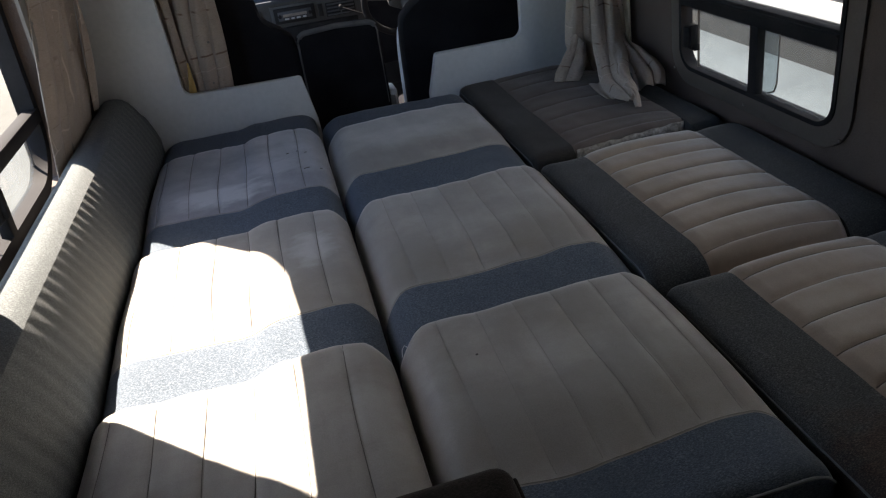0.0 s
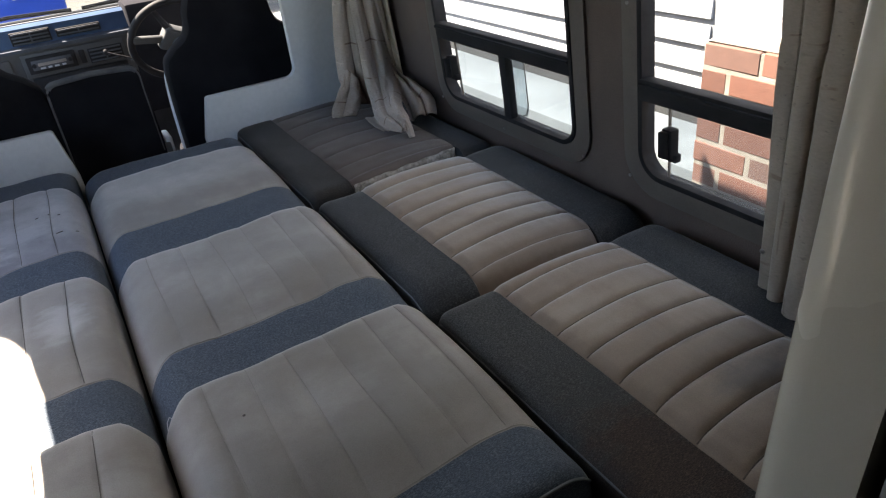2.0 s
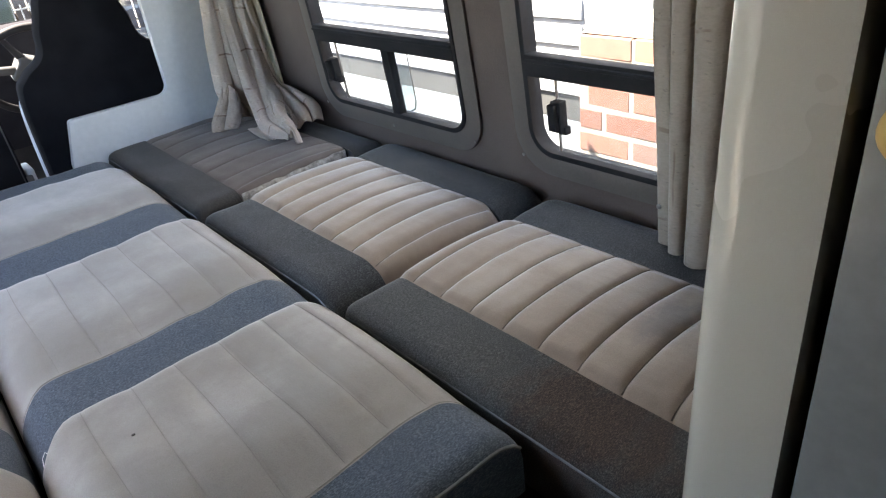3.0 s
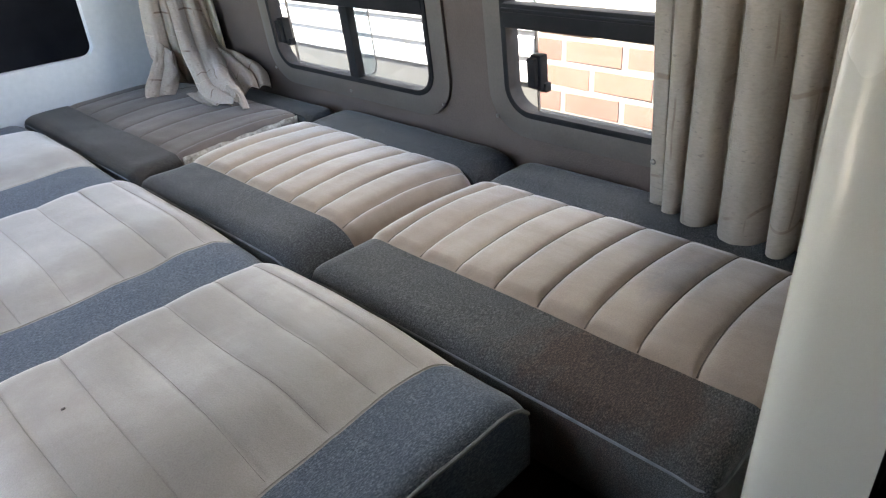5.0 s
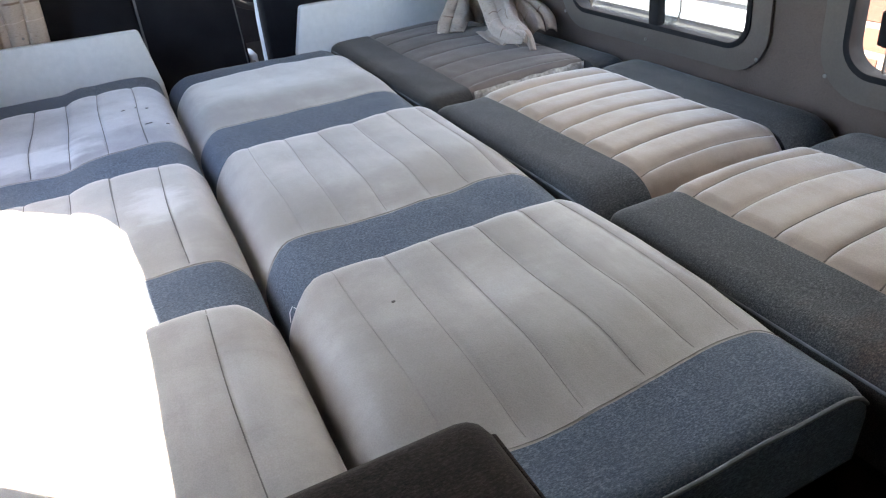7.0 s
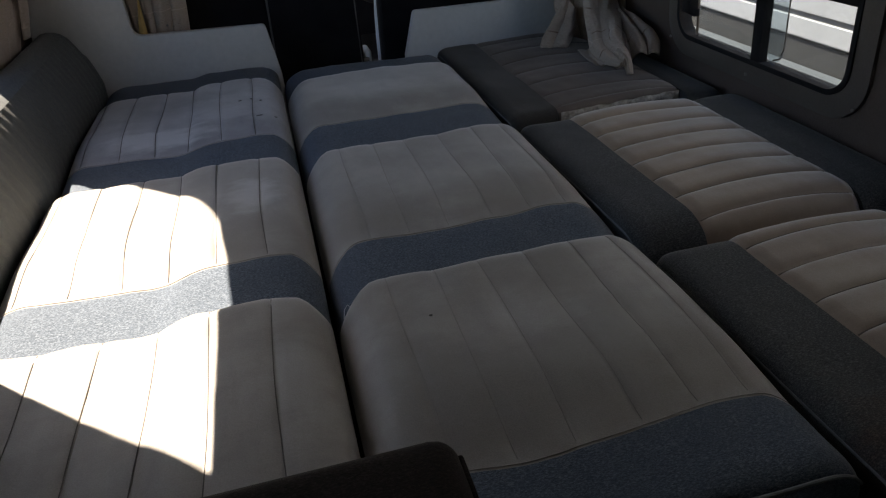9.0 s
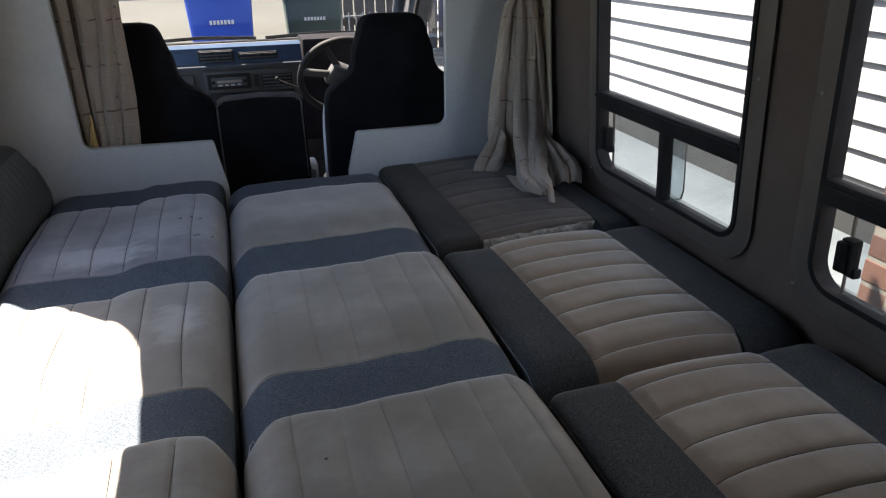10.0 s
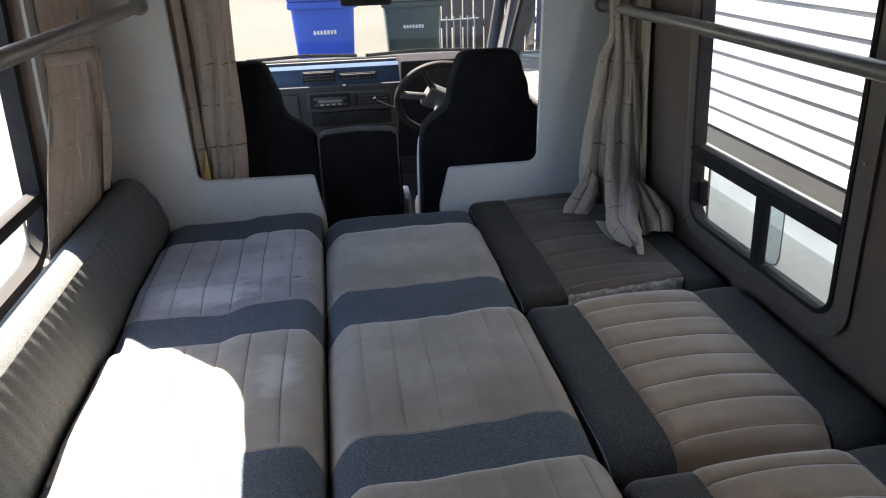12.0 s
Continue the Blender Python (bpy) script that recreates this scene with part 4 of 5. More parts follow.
rail(-0.965, YB + 0.004, YP - 0.012, 1.172, "dull grey metal rail ending at the partition")
rail(0.452, -1.25, YP - 0.012, 1.122, "dull grey metal rail across the side windows")


# ---------------------------------------------------------------- curtains
def drape(rows, n, uvw, name, mat, parent, label="", thick=0.0025):
    """Cloth from rows of points (top to bottom), each row a function of u in 0..1."""
    bm = bmesh.new()
    uvl = bm.loops.layers.uv.new("UVMap")
    vs = []
    us = [k / (n - 1) for k in range(n)]
    for f, v in rows:
        vs.append([bm.verts.new(f(u)) for u in us])
    for i in range(len(rows) - 1):
        for k in range(n - 1):
            fc = bm.faces.new((vs[i][k], vs[i][k + 1], vs[i + 1][k + 1], vs[i + 1][k]))
            for lp, (uu, vv) in zip(fc.loops, ((us[k], rows[i][1]), (us[k + 1], rows[i][1]), (us[k + 1], rows[i + 1][1]), (us[k], rows[i + 1][1]))):
                lp[uvl].uv = (uu * uvw, vv)
    o = part(name, bm, mat, parent, label, angle=2.5)
    sol = o.modifiers.new("thick", 'SOLIDIFY')
    sol.thickness = thick
    return o


def hanging(name, label, keys, folds, depth, uvw, mat, seed, nrows=60, n=90, group="curtains", hem=0.0, crisp=0.0, wander=1.6):
    """A curtain. keys: (s, left x, left y, right x, right y, z, fold depth factor)."""
    t = thing(name, label, "curtain", group)
    k = keys[-1]
    t.location = ((k[1] + k[3]) / 2, (k[2] + k[4]) / 2, k[5])
    rows = []
    for r in range(nrows):
        s = r / (nrows - 1)
        lx, ly, rx, ry, z, dep = lerp_keys(keys, s)
        a, b = Vector((lx, ly, 0)), Vector((rx, ry, 0))
        nrm = Vector((-(b - a).y, (b - a).x, 0)).normalized()

        def f(u, a=a, b=b, nrm=nrm, z=z, dep=dep, s=s):
            w = noise.noise(Vector((u * 3.1 + seed, s * 1.3, seed)))
            ph = u * folds * 2 * math.pi + wander * w + seed
            wave = math.sin(ph) * (1 - crisp) + crisp * (1.4 - 2.4 * abs(math.sin(ph / 2 + 0.8)) ** 0.7)
            d = depth * dep * (wave + (0.35 - 0.3 * crisp) * math.sin(2.3 * ph + 1.7 + 2 * s) + 0.5 * noise.noise(Vector((u * 7, s * 4, seed + 5))))
            p = a.lerp(b, min(1, max(0, u + 0.25 / folds * math.sin(ph * 0.5 + seed) * (u * (1 - u)) * 2))) + nrm * d
            zz = z + hem * s * (0.5 * math.sin(ph) + noise.noise(Vector((u * 5, 1, seed))))
            return (p.x, p.y, zz)
        rows.append((f, s * (keys[0][5] - keys[-1][5])))
    drape(rows, n, uvw, "cloth", mat, t)
    return t


def snap(x, y, z, parent, r=0.007, axis='x'):
    bm = bmesh.new()
    bmesh.ops.create_uvsphere(bm, u_segments=12, v_segments=8, radius=r)
    bmesh.ops.transform(bm, matrix=Matrix.Translation((x, y, z)) @ Matrix.Diagonal((0.5, 1, 1, 1) if axis == 'x' else (1, 0.5, 1, 1)), verts=bm.verts)
    return part("press_stud", bm, M_STEEL, parent, "metal press stud")


def strap(pts, w, parent, label="cloth tie-back strap", mat=None):
    """A flat band along points, w high."""
    bm = bmesh.new()
    rows = [[bm.verts.new((x, y, z + dz)) for x, y, z in pts] for dz in (-w / 2, 0, w / 2)]
    for a, b in zip(rows, rows[1:]):
        for i in range(len(pts) - 1):
            bm.faces.new((a[i], a[i + 1], b[i + 1], b[i]))
    o = part("tie_back", bm, mat or M_CURTAIN, parent, label)
    o.modifiers.new("thick", 'SOLIDIFY').thickness = 0.004
    return o


def fall(name, keys, parent, label, folds=1.0, depth=0.012, n=44, steps=9, uv0=0.0, mat=None, seed=0.0, edge=0.5):
    """Cloth between a left and a right hand edge. keys: (left, right, how far it lies down, 0 hanging to 1 flat)."""
    def cr(a, b, c, d, t):
        return 0.5 * (2 * b + (c - a) * t + (2 * a - 5 * b + 4 * c - d) * t * t + (3 * b - a - 3 * c + d) * t ** 3)
    rows, run = [], 0.0
    m = len(keys)
    last = None
    for i in range(m - 1):
        for k in range(steps + (i == m - 2)):
            t = k / steps
            ks = [keys[max(0, min(m - 1, q))] for q in (i - 1, i, i + 1, i + 2)]
            le, ri = (cr(*[Vector(q[e]) for q in ks], t) for e in (0, 1))
            for p in (le, ri):
                p.z += 0.016 * smooth01((0.62 - p.z) / 0.1)
            lie = ks[1][2] * (1 - t) + ks[2][2] * t
            mid_p = (le + ri) / 2
            run += (mid_p - last).length if last else 0.0
            last = mid_p
            out_n = Vector((-0.25, -(1 - lie), lie)).normalized()
            s01 = (i + t) / (m - 1)

            def f(u, le=le, ri=ri, out_n=out_n, s01=s01):
                ph = 2 * math.pi * folds * u + seed + 0.9 * noise.noise(Vector((s01 * 2.5, seed, u * 2)))
                ridge = abs(math.sin(ph / 2 + 0.3)) ** 0.85
                d = 1.35 * depth * (ridge + edge * math.sin(math.pi * u) + 0.4 * noise.noise(Vector((u * 4, s01 * 6, seed))) + 0.10 * noise.noise(Vector((u * 12, s01 * 18, seed + 3))))
                return le.lerp(ri, u) + out_n * d
            rows.append((f, run))
    bm_w = sum((Vector(k[1]) - Vector(k[0])).length for k in keys) / m
    return drape(rows, n, bm_w * (1 + folds * 0.8) + uv0, name, mat or M_CURTAIN, parent, label, 0.003)


# curtain gathered by the partition, trailing on to the bed
c1 = thing("curtain", "beige patterned curtain bundle trailing onto the dark cushion", "curtain", "curtains")
c1.location = (0.45, 0.60, 1.06)
fall("left_panel", [((0.425, 0.66, 1.20), (0.465, 0.65, 1.20), 0), ((0.434, 0.645, 1.055), (0.468, 0.64, 1.06), 0), ((0.403, 0.64, 0.979), (0.455, 0.635, 0.977), 0), ((0.381, 0.63, 0.840), (0.446, 0.62, 0.837), 0),
                    ((0.362, 0.62, 0.733), (0.440, 0.60, 0.709), 0), ((0.350, 0.61, 0.621), (0.440, 0.585, 0.595), 0), ((0.353, 0.60, 0.575), (0.445, 0.575, 0.535), 0.1), ((0.388, 0.585, 0.500), (0.445, 0.565, 0.485), 0.2)],
     c1, "side panel of the gathered cloth", 1.4, 0.016, seed=0.4)
fall("loose_corner", [((0.372, 0.595, 0.640), (0.402, 0.575, 0.600), 0.0), ((0.345, 0.585, 0.590), (0.398, 0.560, 0.560), 0.1), ((0.312, 0.565, 0.545), (0.388, 0.545, 0.525), 0.2), ((0.285, 0.550, 0.510), (0.368, 0.525, 0.495), 0.3), ((0.278, 0.540, 0.484), (0.350, 0.515, 0.482), 0.3)],
     c1, "loose corner of cloth standing on the cushion", 1.3, 0.014, seed=2.1)
fall("middle_panel", [((0.440, 0.655, 1.20), (0.490, 0.645, 1.20), 0), ((0.443, 0.63, 1.046), (0.494, 0.628, 1.061), 0), ((0.443, 0.625, 0.944), (0.519, 0.62, 0.940), 0), ((0.430, 0.615, 0.839), (0.533, 0.61, 0.815), 0),
                      ((0.424, 0.59, 0.732), (0.537, 0.595, 0.706), 0), ((0.410, 0.545, 0.633), (0.533, 0.55, 0.604), 0.1), ((0.395, 0.495, 0.574), (0.518, 0.50, 0.573), 0.35), ((0.377, 0.43, 0.530), (0.487, 0.43, 0.540), 0.6),
                      ((0.351, 0.345, 0.500), (0.447, 0.345, 0.520), 0.75), ((0.352, 0.27, 0.486), (0.424, 0.265, 0.512), 0.8), ((0.367, 0.205, 0.483), (0.390, 0.200, 0.492), 0.8)],
     c1, "broad fold running out on to the cushion", 1.6, 0.020, n=60, seed=1.2, edge=0.9)
fall("turned_tip", [((0.372, 0.262, 0.520), (0.398, 0.262, 0.530), 0.7), ((0.376, 0.215, 0.512), (0.404, 0.225, 0.520), 0.6), ((0.378, 0.193, 0.487), (0.402, 0.200, 0.484), 0.2)], c1, "turned-over tip of the hem", 0.5, 0.010, n=20, seed=0.2)
fall("hem_fold", [((0.335, 0.40, 0.500), (0.400, 0.36, 0.515), 0.8), ((0.336, 0.345, 0.490), (0.392, 0.30, 0.505), 0.8), ((0.345, 0.300, 0.482), (0.385, 0.25, 0.484), 0.8)], c1, "flat fold of the hem", 1.2, 0.007, n=24, seed=3.3)
fall("front_strip", [((0.470, 0.64, 1.20), (0.505, 0.63, 1.20), 0), ((0.476, 0.612, 1.066), (0.503, 0.612, 1.045), 0), ((0.474, 0.60, 0.980), (0.509, 0.60, 0.961), 0), ((0.483, 0.592, 0.876), (0.524, 0.592, 0.874), 0),
                     ((0.498, 0.587, 0.802), (0.530, 0.587, 0.792), 0), ((0.512, 0.58, 0.72), (0.535, 0.58, 0.70), 0), ((0.520, 0.565, 0.63), (0.541, 0.565, 0.60), 0)],
     c1, "narrow front fold", 0.7, 0.012, n=24, seed=5.0)
fall("curl", [((0.515, 0.575, 0.640), (0.545, 0.58, 0.620), 0.1), ((0.505, 0.53, 0.578), (0.556, 0.54, 0.570), 0.4), ((0.492, 0.47, 0.545), (0.562, 0.47, 0.556), 0.6), ((0.478, 0.41, 0.520), (0.563, 0.40, 0.545), 0.7), ((0.464, 0.355, 0.500), (0.562, 0.345, 0.520), 0.7), ((0.450, 0.315, 0.484), (0.540, 0.300, 0.486), 0.5)],
     c1, "rolled end of cloth against the wall", 2.2, 0.016, n=54, seed=4.2, edge=1.0)
strap([(0.425 + 0.075 * k / 12, 0.636 - 0.012 * math.sin(math.pi * k / 12) - 0.01 * k / 12, 1.075 + 0.01 * k / 12) for k in range(13)], 0.03, c1)
strap([(0.498 + 0.065 * k / 12, 0.600 - 0.010 * math.sin(math.pi * k / 12) - 0.005 * k / 12, 0.972 + 0.022 * k / 12) for k in range(13)], 0.03, c1)
snap(0.512, 0.590, 0.978, c1, axis='y')
settle(c1)
c2 = hanging("curtain", "plain yellowish brown curtain hanging straight beside the bundle",
             [(0.0, 0.470, 0.66, 0.500, 0.56, 1.50, 0.6), (0.4, 0.488, 0.66, 0.528, 0.550, 1.10, 0.6), (1.0, 0.525, 0.66, 0.566, 0.538, 0.48, 0.8)], 1.5, 0.009, 0.5, M_CURTAINY, 8.1, n=40)
settle(c2)

# curtain over the rear half of the right rear window
c3 = thing("curtain", "brown-beige slub curtain with deep folds over the rear window", "curtain", "curtains")
c3.location = (0.47, -1.07, 0.492)
VALLEY_T = (0.0, 0.14, 0.27, 0.44, 0.58, 0.72, 0.87, 1.0)
VALLEY_B = (0.0, 0.085, 0.20, 0.38, 0.63, 0.75, 0.90, 1.0)
ROLL = (0.008, 0.024, 0.040, 0.046, 0.042, 0.034, 0.040)


def roll_row(s):
    lx, ly, rx, ry, z, dep = lerp_keys([(0.0, 0.440, -0.86, 0.415, -1.24, 1.48, 0.55), (0.55, 0.485, -0.885, 0.450, -1.24, 0.93, 0.75), (1.0, 0.500, -0.905, 0.465, -1.24, 0.492, 1.0)], s)
    edges = [a + (b - a) * s ** 1.4 + (0.018 * noise.noise(Vector((a * 9, s * 2.2, 4.0))) if 0 < a < 1 else 0) for a, b in zip(VALLEY_T, VALLEY_B)]

    def f(u):
        k = max(q for q in range(len(ROLL)) if edges[q] <= u + 1e-9)
        q = (u - edges[k]) / (edges[k + 1] - edges[k])
        hump = math.sin(math.pi * min(1, max(0, q)) ** 0.85) ** 0.7
        d = dep * ROLL[k] * hump + 0.004 * noise.noise(Vector((u * 9, s * 6, 1.5))) + 0.0015 * noise.noise(Vector((u * 30, s * 26, 7.5)))
        tuck = 0.006 * smooth01((s - 0.965) / 0.035)
        return (lx + (rx - lx) * u - d + tuck, ly + (ry - ly) * u + 0.010 * (hump - 0.5) * math.cos(math.pi * q), z - 0.020 * s * hump * ROLL[k] / 0.046 + 0.008 * s * noise.noise(Vector((u * 5, 1, 5.2))))
    return f


drape([(roll_row(k / 79), k / 79 * 0.99) for k in range(80)], 240, 0.8, "cloth", M_CURTAINR, c3)
snap(0.486, -0.912, 0.575, c3, 0.005)
settle(c3)

# tied-back curtain at the left window
c4 = hanging("curtain", "brown-beige curtain tied back beside the sunlit window",
             [(0.0, -1.10, 0.43, -1.05, 0.66, 1.50, 0.9), (0.40, -1.11, 0.39, -1.06, 0.62, 1.14, 0.6), (0.47, -1.112, 0.38, -1.065, 0.60, 1.08, 0.35), (0.56, -1.116, 0.355, -1.072, 0.615, 1.0, 0.7),
              (0.85, -1.142, 0.235, -1.118, 0.60, 0.745, 0.9), (1.0, -1.158, 0.20, -1.150, 0.58, 0.615, 0.2)], 2.2, 0.020, 0.5, M_CURTAINB, 1.1, n=110, crisp=0.45, wander=2.2)
strap([(-1.135 + 0.055 * k / 14 + 0.045 * math.sin(math.pi * k / 14) ** 0.4, 0.37 + 0.24 * k / 14, 1.085 - 0.012 * k / 14) for k in range(15)], 0.032, c4, mat=M_CURTAINB)
rows = [((lambda u, k=k: (-1.040 - 0.075 * (k / 12) ** 1.3 + 0.006 * math.sin(5 * u + 0.5 * k), 0.545 - 0.010 * math.sin(0.5 * k) + 0.02 * k / 12 + (0.016 + 0.050 * k / 12) * u, 1.085 - 0.40 * k / 12)), 0.4 * k / 12) for k in range(13)]
drape(rows, 12, 0.05, "tie_tail", M_CURTAINB, c4, "hanging end of the tie")
snap(-1.05, 0.50, 1.17, c4)
settle(c4)

# cab curtain, gathered at the left of the opening
c5 = thing("curtain", "brown-beige patterned cab curtain gathered beside the partition opening", "curtain", "curtains")
c5.location = (-0.83, 0.86, 0.59)
PLEATS = (((-0.960, -0.872), (-0.930, -0.876), (-0.919, -0.880), (-0.922, -0.884), 0.858),
          ((-0.892, -0.858), (-0.886, -0.858), (-0.891, -0.860), (-0.890, -0.860), 0.850),
          ((-0.860, -0.768), (-0.846, -0.780), (-0.856, -0.808), (-0.858, -0.826), 0.872),
          ((-0.800, -0.735), (-0.792, -0.738), (-0.826, -0.772), (-0.842, -0.794), 0.856),
          ((-0.755, -0.705), (-0.750, -0.724), (-0.778, -0.729), (-0.800, -0.740), 0.878))
for k, (*spans, y) in enumerate(PLEATS):
    fall("pleat", [((a, y, z), (b, y + 0.004, z), 0) for (a, b), z in zip(spans, (1.48, 1.02, 0.768, 0.592))], c5, "", 0.0, 0.013, n=24, steps=12, uv0=0.02, seed=1.7 * k + 0.6, edge=1.3)
fall("back_layer", [((-0.93, 0.905, z), (-0.76, 0.905, z), 0) for z in (1.48, 1.0, 0.592)], c5, "inner layer of the gathered cloth", 1.5, 0.010, n=30, seed=3.0)
# ochre sheet added for the bright gap between the folds, widest at the bottom
rows = [((lambda u, k=k: (-0.862 - 0.026 * (k / 8) * (1 - u) + 0.004 * u, 0.808 + 0.002 * math.sin(9 * u), 0.715 - 0.122 * k / 8)), 0.1 * k / 8) for k in range(9)]
drape(rows, 8, 0.03, "turned_lining", M_YELLOW, c5, "ochre triangle in the gap between the folds at the hem")
for k in range(4):
    snap(-0.803 + 0.020 * k + 0.004 * (k == 3), 0.842, 0.63 + 0.13 * k, c5, 0.004, 'y')
settle(c5)


# ---------------------------------------------------------------- cab
def cab_seat(cx, label, group):
    t = thing("cab_seat", label, "seat", group)
    t.location = (cx, 1.1, 0.0)

    def outline(w, head, top, neck, low):
        r = []
        for sx in (1,):
            r = [(w * 0.80, low), (w * 0.97, low + 0.10), (w, low + 0.22), (w * 0.98, neck - 0.11), (w * 0.86, neck - 0.04), (head * 1.48, neck - 0.002), (head * 1.31, neck + 0.03),
                 (head * 1.24, neck + 0.08), (head * 1.1, top - 0.075), (head * 0.98, top - 0.030), (head * 0.82, top - 0.008), (head * 0.5, top)]
        q = []
        for i in range(len(r) - 1):
            p0, p1, p2, p3 = (r[max(i - 1, 0)], r[i], r[i + 1], r[min(i + 2, len(r) - 1)])
            for k in range(4):
                t = k / 4
                q.append(tuple(0.5 * (2 * b1 + (c1_ - a1) * t + (2 * a1 - 5 * b1 + 4 * c1_ - d1) * t * t + (3 * b1 - a1 - 3 * c1_ + d1) * t ** 3) for a1, b1, c1_, d1 in zip(p0, p1, p2, p3)))
        q.append(r[-1])
        return [(cx + x, z) for x, z in q] + [(cx - x, z) for x, z in reversed(q)]
    part("backrest", slab(outline(0.264, 0.118, 0.955, 0.755, 0.12), "y", 0.99, 1.09, 0.022), M_BLACKCLOTH, t, "black cloth seat back with built-in headrest")
    part("side_trim", slab(outline(0.268, 0.088, 0.86, 0.700, 0.12), "y", 1.06, 1.13, 0.02), M_GREYVINYL, t, "pale grey vinyl side trim")
    part("seat", box(cx - 0.24, cx + 0.24, 1.06, 1.52, 0.10, 0.26, 0.04, 3), M_BLACKCLOTH, t)
    part("seat_box", box(cx - 0.22, cx + 0.22, 1.04, 1.45, 0.0, 0.10, 0.01), M_DASHGREY, t)
    return settle(t)


cab_seat(0.135, "black driver seat with pale vinyl sides and built-in headrest", "cab seats")
cab_seat(-0.762, "black passenger seat with pale vinyl sides beside the curtain", "cab seats")
ms = thing("middle_seat", "narrow black folding middle seat with worn pale top edge", "seat", "cab seats")
ms.location = (-0.325, 1.05, 0)
bm = slab([(-0.475, 0.12), (-0.188, 0.12), (-0.178, 0.40), (-0.184, 0.63)] + corner(-0.220, 0.667, 0.036, 0, 90, 5) + [(-0.335, 0.707)] + corner(-0.446, 0.667, 0.036, 90, 180, 5) + [(-0.485, 0.63), (-0.488, 0.40)], "y", 0.985, 1.07, 0.016)
part("backrest", bm, M_BLACKCLOTH, ms)
rim = [(-0.190, 0.40), (-0.193, 0.62)] + corner(-0.226, 0.668, 0.034, 0, 90, 5) + [(-0.335, 0.709)] + corner(-0.444, 0.668, 0.034, 90, 180, 5) + [(-0.479, 0.62), (-0.481, 0.40)]
part("top_edge", tube([(x, 0.992, z) for x, z in rim[4:-4]], 0.010, 8), M_VINYLD, ms, "worn pale grey top edge")
part("side_piping", tube([(x, 0.990, z) for x, z in rim], 0.004, 6), M_VINYLD, ms, "grey piped rim")
part("seat", box(-0.465, -0.185, 1.05, 1.45, 0.10, 0.25, 0.03, 3), M_BLACKCLOTH, ms)
part("seat_box", box(-0.45, -0.20, 1.04, 1.42, 0.0, 0.102, 0.01), M_DASHGREY, ms)
# white colour stands for sunlight on the side of the seat
part("seat_side", box(-0.515, -0.488, 1.0, 1.40, 0.10, 0.42, 0.010), M_WHITE, ms, "side cloth coloured white for the sun on it")
part("buckle", box(-0.178, -0.150, 1.0, 1.10, 0.32, 0.44, 0.010, 3), M_WHITE, ms, "pale plastic belt buckle")
part("bracket", box(-0.20, -0.16, 0.995, 1.02, 0.36, 0.42, 0.006), M_STEEL, ms, "small steel hinge bracket")
settle(ms)
ms.location.x -= 0.022

# dashboard
da = thing("dashboard", "blue-grey dashboard with vents, radio and open pocket", "dashboard")
da.location = (-0.29, 2.0, 0.2)
prof = [(2.18, 0.30), (2.18, 0.738), (2.04, 0.764), (1.92, 0.783), (1.885, 0.772), (1.875, 0.72), (1.852, 0.70), (1.845, 0.66), (1.852, 0.50), (1.90, 0.40), (1.93, 0.30)]
part("upper_panel", slab([(2.18, 0.70)] + prof[1:6] + [(1.862, 0.705)], "x", -1.05, 0.48, 0.006), M_DASH, da, "blue-grey padded upper dash")
part("ledge", slab([(1.93, 0.684), (1.93, 0.704), (1.862, 0.704), (1.838, 0.697), (1.838, 0.684)], "x", -1.05, 0.0, 0.003), M_LEDGE, da, "pale ledge below the vents")
part("lower_panel", slab([(2.1, 0.30), (2.1, 0.682), (1.85, 0.682), (1.855, 0.50), (1.90, 0.40), (1.93, 0.30)], "x", -1.05, -0.125, 0.004), M_FASCIA, da, "grey lower dash")
part("driver_panel", slab([(2.1, 0.30), (2.1, 0.682), (1.85, 0.682), (1.855, 0.50), (1.90, 0.40), (1.93, 0.30)], "x", -0.122, 0.48, 0.004), M_BLACKCLOTH, da, "dark panel below the binnacle")


def vent(x0, x1, z0, z1, y, slats, parent):
    v = part("air_vent", box(x0, x1, y - 0.006, y + 0.02, z0, z1, 0.003), M_BLACK, parent, "black slatted air vent")
    for k in range(slats):
        z = z0 + (z1 - z0) * (k + 0.5) / slats
        s = part("slat", box(x0 + 0.006, x1 - 0.006, y - 0.012, y - 0.004, z - 0.003, z + 0.003, 0.001), M_DASHGREY, v)
    part("slat_upright", box((x0 + x1) / 2 - 0.003, (x0 + x1) / 2 + 0.003, y - 0.013, y - 0.004, z0 + 0.004, z1 - 0.004), M_DASHGREY, v)
    return v


vent(-0.568, -0.416, 0.708, 0.762, 1.872, 4, da)
vent(-0.395, -0.22, 0.716, 0.748, 1.872, 2, da)
vent(-0.305, -0.165, 0.588, 0.65, 1.846, 4, da)
rad = part("radio", box(-0.545, -0.355, 1.834, 1.87, 0.592, 0.66, 0.003), M_BLACK, da, "black car radio with silver cassette slot")
part("radio_face", box(-0.528, -0.372, 1.829, 1.836, 0.606, 0.646, 0.002), M_DASHGREY, rad)
part("tape_slot", box(-0.505, -0.395, 1.826, 1.831, 0.622, 0.634, 0.001), M_STEEL, rad, "silver cassette slot")
for x, w in ((-0.5, 0.02), (-0.47, 0.015), (-0.445, 0.018), (-0.415, 0.015)):
    part("key", box(x, x + w, 1.826, 1.831, 0.609, 0.616, 0.001), M_GREYVINYL, rad)
for x in (-0.52, -0.38):
    part("knob", tube([(x, 1.832, 0.627), (x, 1.818, 0.627)], 0.008, 12), M_BLACK, rad)
